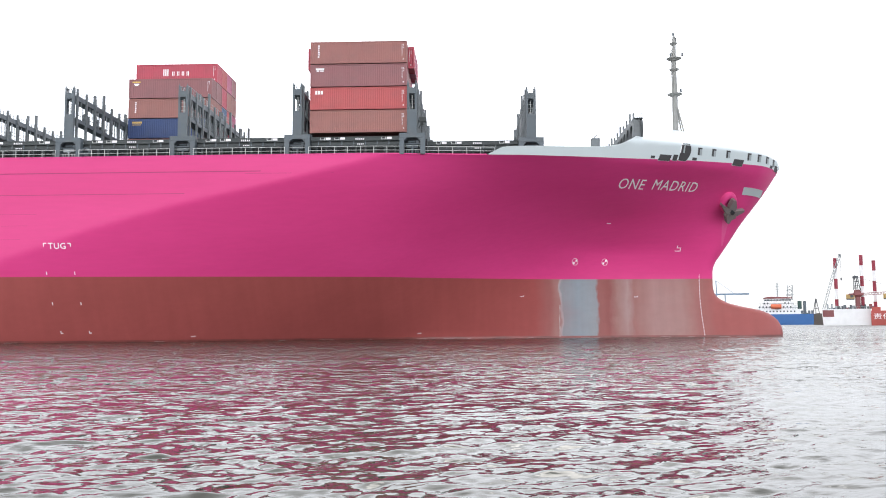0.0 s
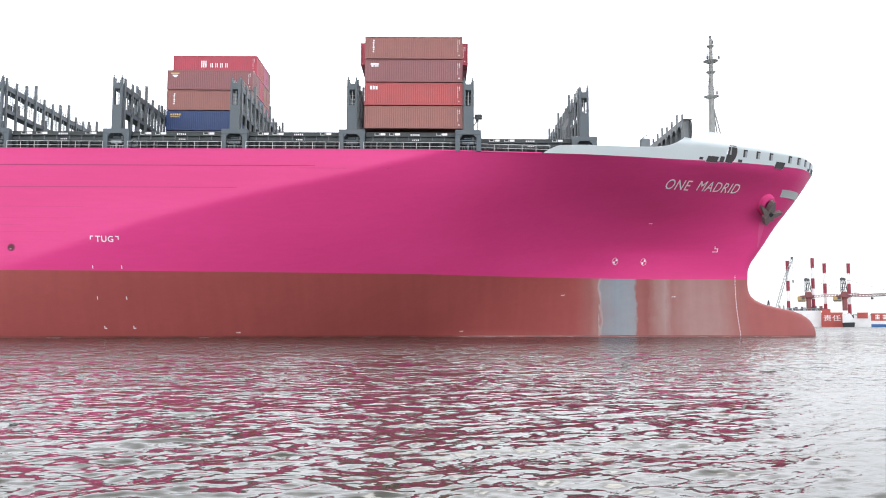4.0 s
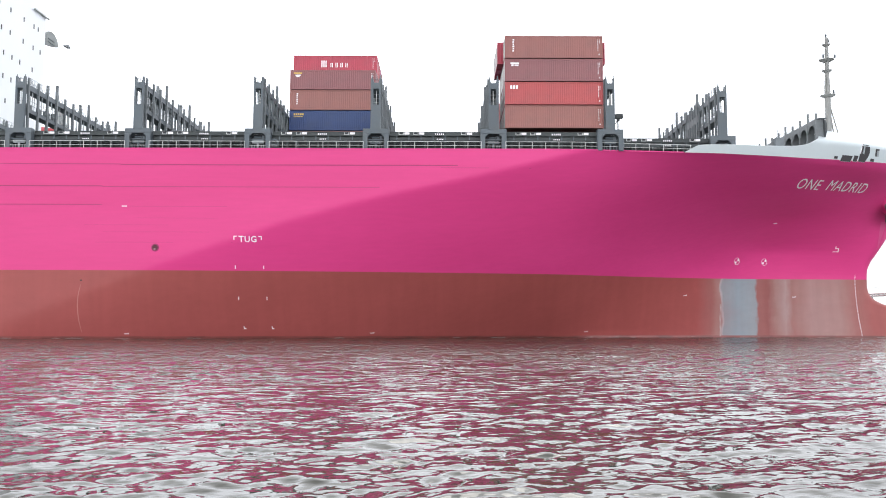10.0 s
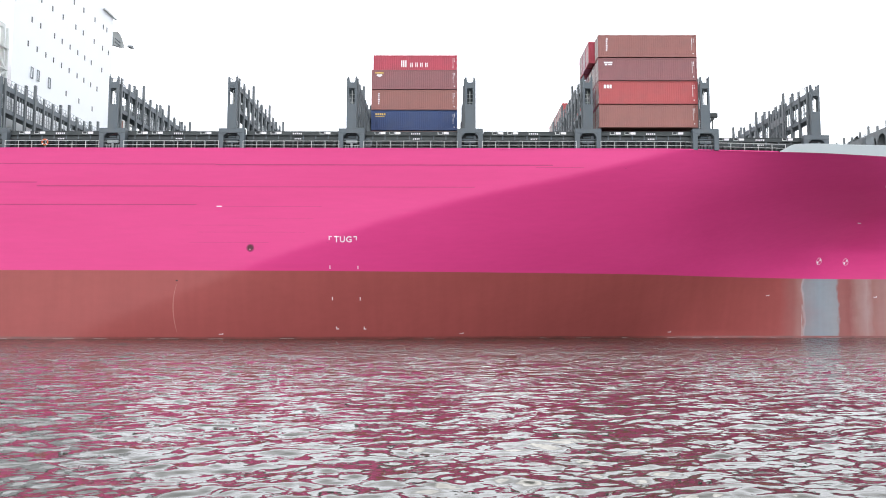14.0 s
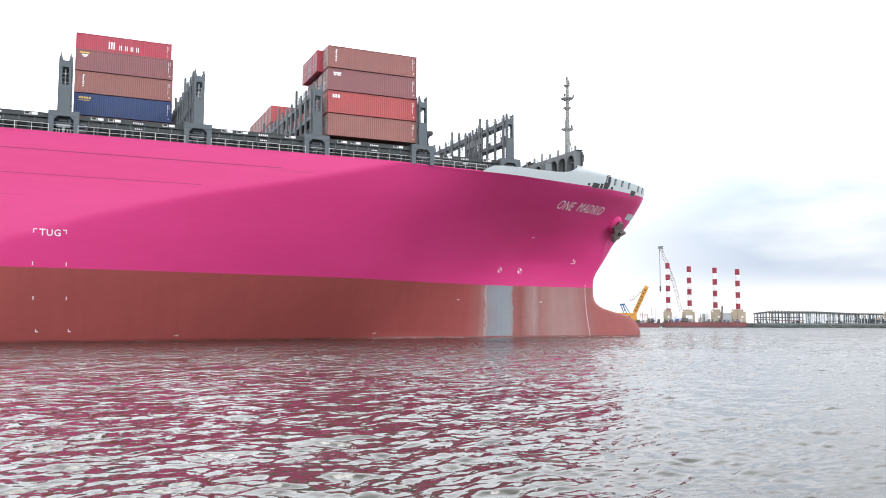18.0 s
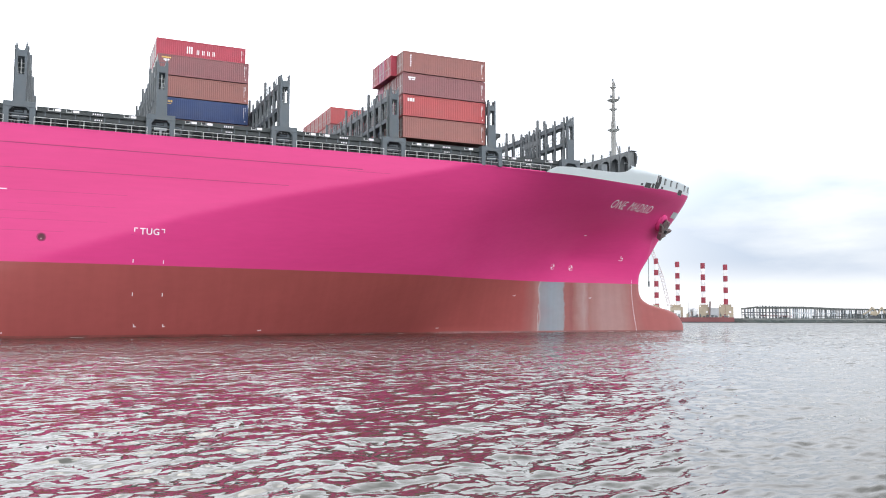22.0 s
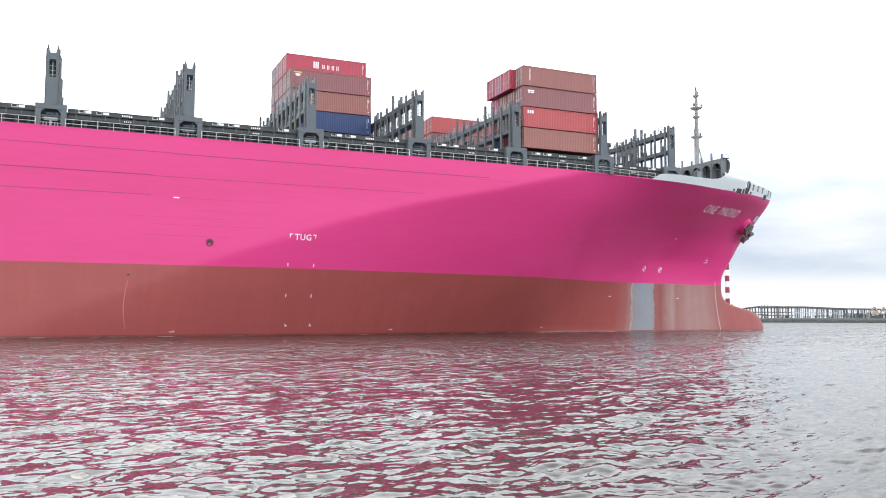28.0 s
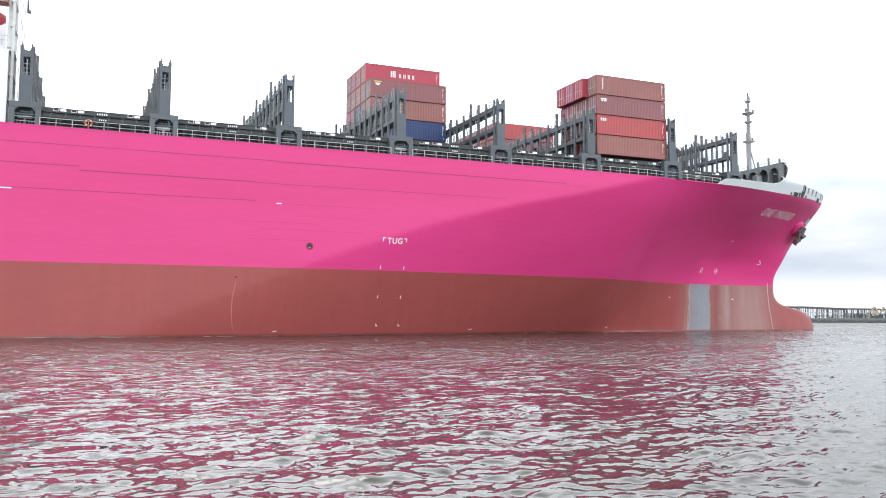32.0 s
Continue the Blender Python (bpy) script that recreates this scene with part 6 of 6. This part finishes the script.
    prism(bm, [(-2.6, -0.5), (-3.0, 2.2), (2.4, 2.0), (2.9, 2.8), (2.4, -0.5)], 0, 4)
    part("hull", bm, DARK, tug)
    bm = BM()
    prism(bm, [(-2.8, 2.2), (-2.8, 6.6), (0.6, 6.9), (2.0, 4.6), (2.6, 3.8), (2.4, 2.4)], 0.4, 3.6)
    part("cabin", bm, RIG_WHITE, tug)
    b2 = thing("cargo_barge", "white barge with a blue boot stripe and a red deck wall", "barge", m=facing(28.2, d + 2))
    bm = BM()
    box(bm, -19, 0, -1, 22, 14, 6.0)
    hull = part("hull", bm, RIG_WHITE, b2)
    bm = BM()
    box(bm, -11.2, -0.1, -0.4, 22, -0.02, 1.5)
    part("blue_stripe", bm, SHIP_BLUE, hull)
    bm = BM()
    box(bm, -11.2, -0.1, 3.2, 22, -0.02, 7.0)
    box(bm, -17.5, -0.3, 4.4, -12.6, 4, 7.4)
    part("red_wall", bm, ORANGE_RED, b2)
    bm = BM()
    for i in range(6):
        x = -9.5 + i * 3.4
        for q in range(3):
            box(bm, x + 0.2, -0.16, 4.0 + q * 0.85, x + 2.2, -0.11, 4.4 + q * 0.85)
        box(bm, x + 1.0, -0.16, 4.0, x + 1.4, -0.11, 6.3)
    part("bar_lettering", bm, MARK, b2)
    bm = BM()
    rod(bm, (4, 3, 7), (4, 3, 17), 0.9, 8)
    lattice(bm, (-26, 3, 15.8), (14, 3, 16.6), 0.5, 24, 0.1)
    part("deck_crane", bm, GREY, b2)


def blue_ship():
    d, mid = 620, 18.9
    ob = thing("supply_ship", "blue-hulled supply ship with white upper works", "ship", m=facing(mid, d))
    bm = BM()
    prism(bm, [(-34, -1), (-36, 8.5), (-14, 7.2), (6, 7.2), (31.4, 7.4), (31.8, -1)], 0, 14)
    part("hull", bm, SHIP_BLUE, ob)
    bm = BM()
    box(bm, -13, 2, 7.2, 14.2, 12, 10.6)
    house = part("upper_works", bm, RIG_WHITE, ob)
    for x0, y0, z0, x1, z1 in ((-12.5, 2.6, 10.6, 12.4, 13.4), (-9.6, 3.2, 13.4, 10.4, 15.8), (-8.8, 3.8, 15.8, 8.8, 18.0)):
        bm = BM()
        box(bm, x0, y0, z0, x1, 12, z1)
        part("deck_storey", bm, RIG_WHITE, house)
    for z, x0, x1, y in ((8.6, -12, 13.4, 1.98), (11.6, -12, 12, 2.58), (14.2, -9, 10, 3.18)):
        n = int((x1 - x0) / 2.2)
        for i in range(n):
            if -5 < x0 + i * 2.2 < 2.5 and z > 11:
                continue
            bm = BM()
            box(bm, x0 + i * 2.2, y - 0.08, z, x0 + i * 2.2 + 0.9, y, z + 1.0)
            part("window", bm, GLASS, house)
    for i in range(9):
        bm = BM()
        box(bm, -8.6 + i * 1.93, 3.7, 16.4, -6.95 + i * 1.93, 3.79, 17.4)
        part("bridge_window", bm, GLASS, house)
    for z, x0, x1, y in ((10.6, -13, 14.2, 1.9), (13.4, -12.5, 12.4, 2.4), (15.8, -9.8, 10.6, 3.0)):
        bm = BM()
        rod(bm, (x0, y, z + 1.1), (x1, y, z + 1.1), 0.08, 4)
        for i in range(int((x1 - x0) / 1.5) + 1):
            rod(bm, (x0 + i * 1.5, y, z), (x0 + i * 1.5, y, z + 1.1), 0.06, 4)
        part("deck_rail", bm, GREY, house)
    bm = BM()
    prism(bm, [(-9.4, 17.9), (-9.0, 18.6), (-5, 19.3), (6, 18.9), (9.4, 18.5), (9.4, 17.9)], 3.4, 12)
    part("bridge_roof", bm, BARGE_RED, house)
    bm = BM()
    box(bm, 12.6, 4, 10.6, 15.2, 8, 16.2)
    soften(bm, 0.3)
    part("funnel", bm, mat("dark_green_funnel", (0.03, 0.07, 0.06), 0.6), house)
    bm = BM()
    rod(bm, (0.1, 6, 17), (0.1, 6, 29), 0.4, 6)
    for z in (21, 24, 26):
        box(bm, -1.2, 5.6, z, 1.4, 6.4, z + 0.3)
    part("mast", bm, GREY_LIGHT, ob)
    bm = BM()
    lattice(bm, (7.8, 6, 17), (8.2, 6, 27), 1.6, 5, 0.25)
    box(bm, 5.5, 5, 20, 10.5, 7, 20.6)
    box(bm, 6, 5, 23.4, 10, 7, 24)
    part("radar_mast", bm, GREY_LIGHT, ob)
    bm = BM()
    rod(bm, (-4.4, 1.0, 12.5), (2.4, 1.0, 12.4), 1.75, 12)
    soften(bm, 0.5)
    part("lifeboat", bm, ORANGE, ob)
    bm = BM()
    box(bm, 16, 4, 7.4, 18, 6, 16)
    for x in (12.5, 14.5, 19, 21):
        box(bm, x, 3, 7.4, x + 1.4, 8, 9.6)
    part("deck_gear", bm, GREY, ob)
    crane = thing("harbour_crane", "distant blue-grey ship-to-shore gantry crane", "crane", m=facing(15.4, 900))
    bm = BM()
    for x in (-2, 6):
        rod(bm, (x, 0, 0), (x, 0, 30), 0.6, 5)
    rod(bm, (-2, 0, 30), (-2.5, 0, 44), 0.5, 5)
    beam(bm, (-8, 0, 30), (29, 0, 30), 1.3, 1.6)
    rod(bm, (-2.5, 0, 44), (14, 0, 31), 0.2, 4)
    part("gantry", bm, mat("hazy_blue_crane_paint", (0.16, 0.24, 0.34), 0.7, stain=0.2, stain_scale=0.1), crane)
    back = thing("tree_belt", "low dark green wooded shore in the distance", "trees", m=facing(22.0, 900))
    tagged(back, kind="stuff")
    bm = BM()
    rng = random.Random(2)
    for i in range(260):
        x = rng.uniform(-150, 260)
        r = rng.uniform(1.5, 4)
        mm = Matrix.Translation((x, rng.uniform(0, 20), 4 + rng.uniform(0, 4.5))) @ Matrix.Diagonal((r, r, r * 0.8, 1))
        bmesh.ops.create_icosphere(bm, subdivisions=1, radius=1.0, matrix=mm)
    for v in bm.verts:
        v.co += Vector((rng.uniform(-.5, .5), 0, rng.uniform(-.5, .5)))
    part("foliage", bm, mat("dark_foliage", (0.05, 0.075, 0.045), 0.9, grain=0.3, grain_scale=0.6), back)
    bank = thing("far_bank", "low grey-green far bank", "shore", m=facing(22.0, 905))
    tagged(bank, kind="structure")
    bm = BM()
    prism(bm, [(-320, -1), (-320, 3.0), (-100, 4.5), (260, 4.5), (330, 3), (330, -1)], 0, 60)
    part("bank", bm, STONE, bank)


jack_up_far()
crane_barge_yellow()
shore_right()
jack_up_near()
blue_ship()


# ---------------------------------------------------------------- what moves
def motions():
    way = [(t, pose(x, y, 0, 0, 0, h)) for t, x, y, h in SAIL]
    walk(ship, way)
    for ob, at in riders:
        walk(ob, [(t, m @ at) for t, m in way])
    walk(water, [(0.0, pose(-11.5, 0, 0)), (16.0, pose(0, 0, 0)), (32.0, pose(11.5, 0, 0))])


motions()
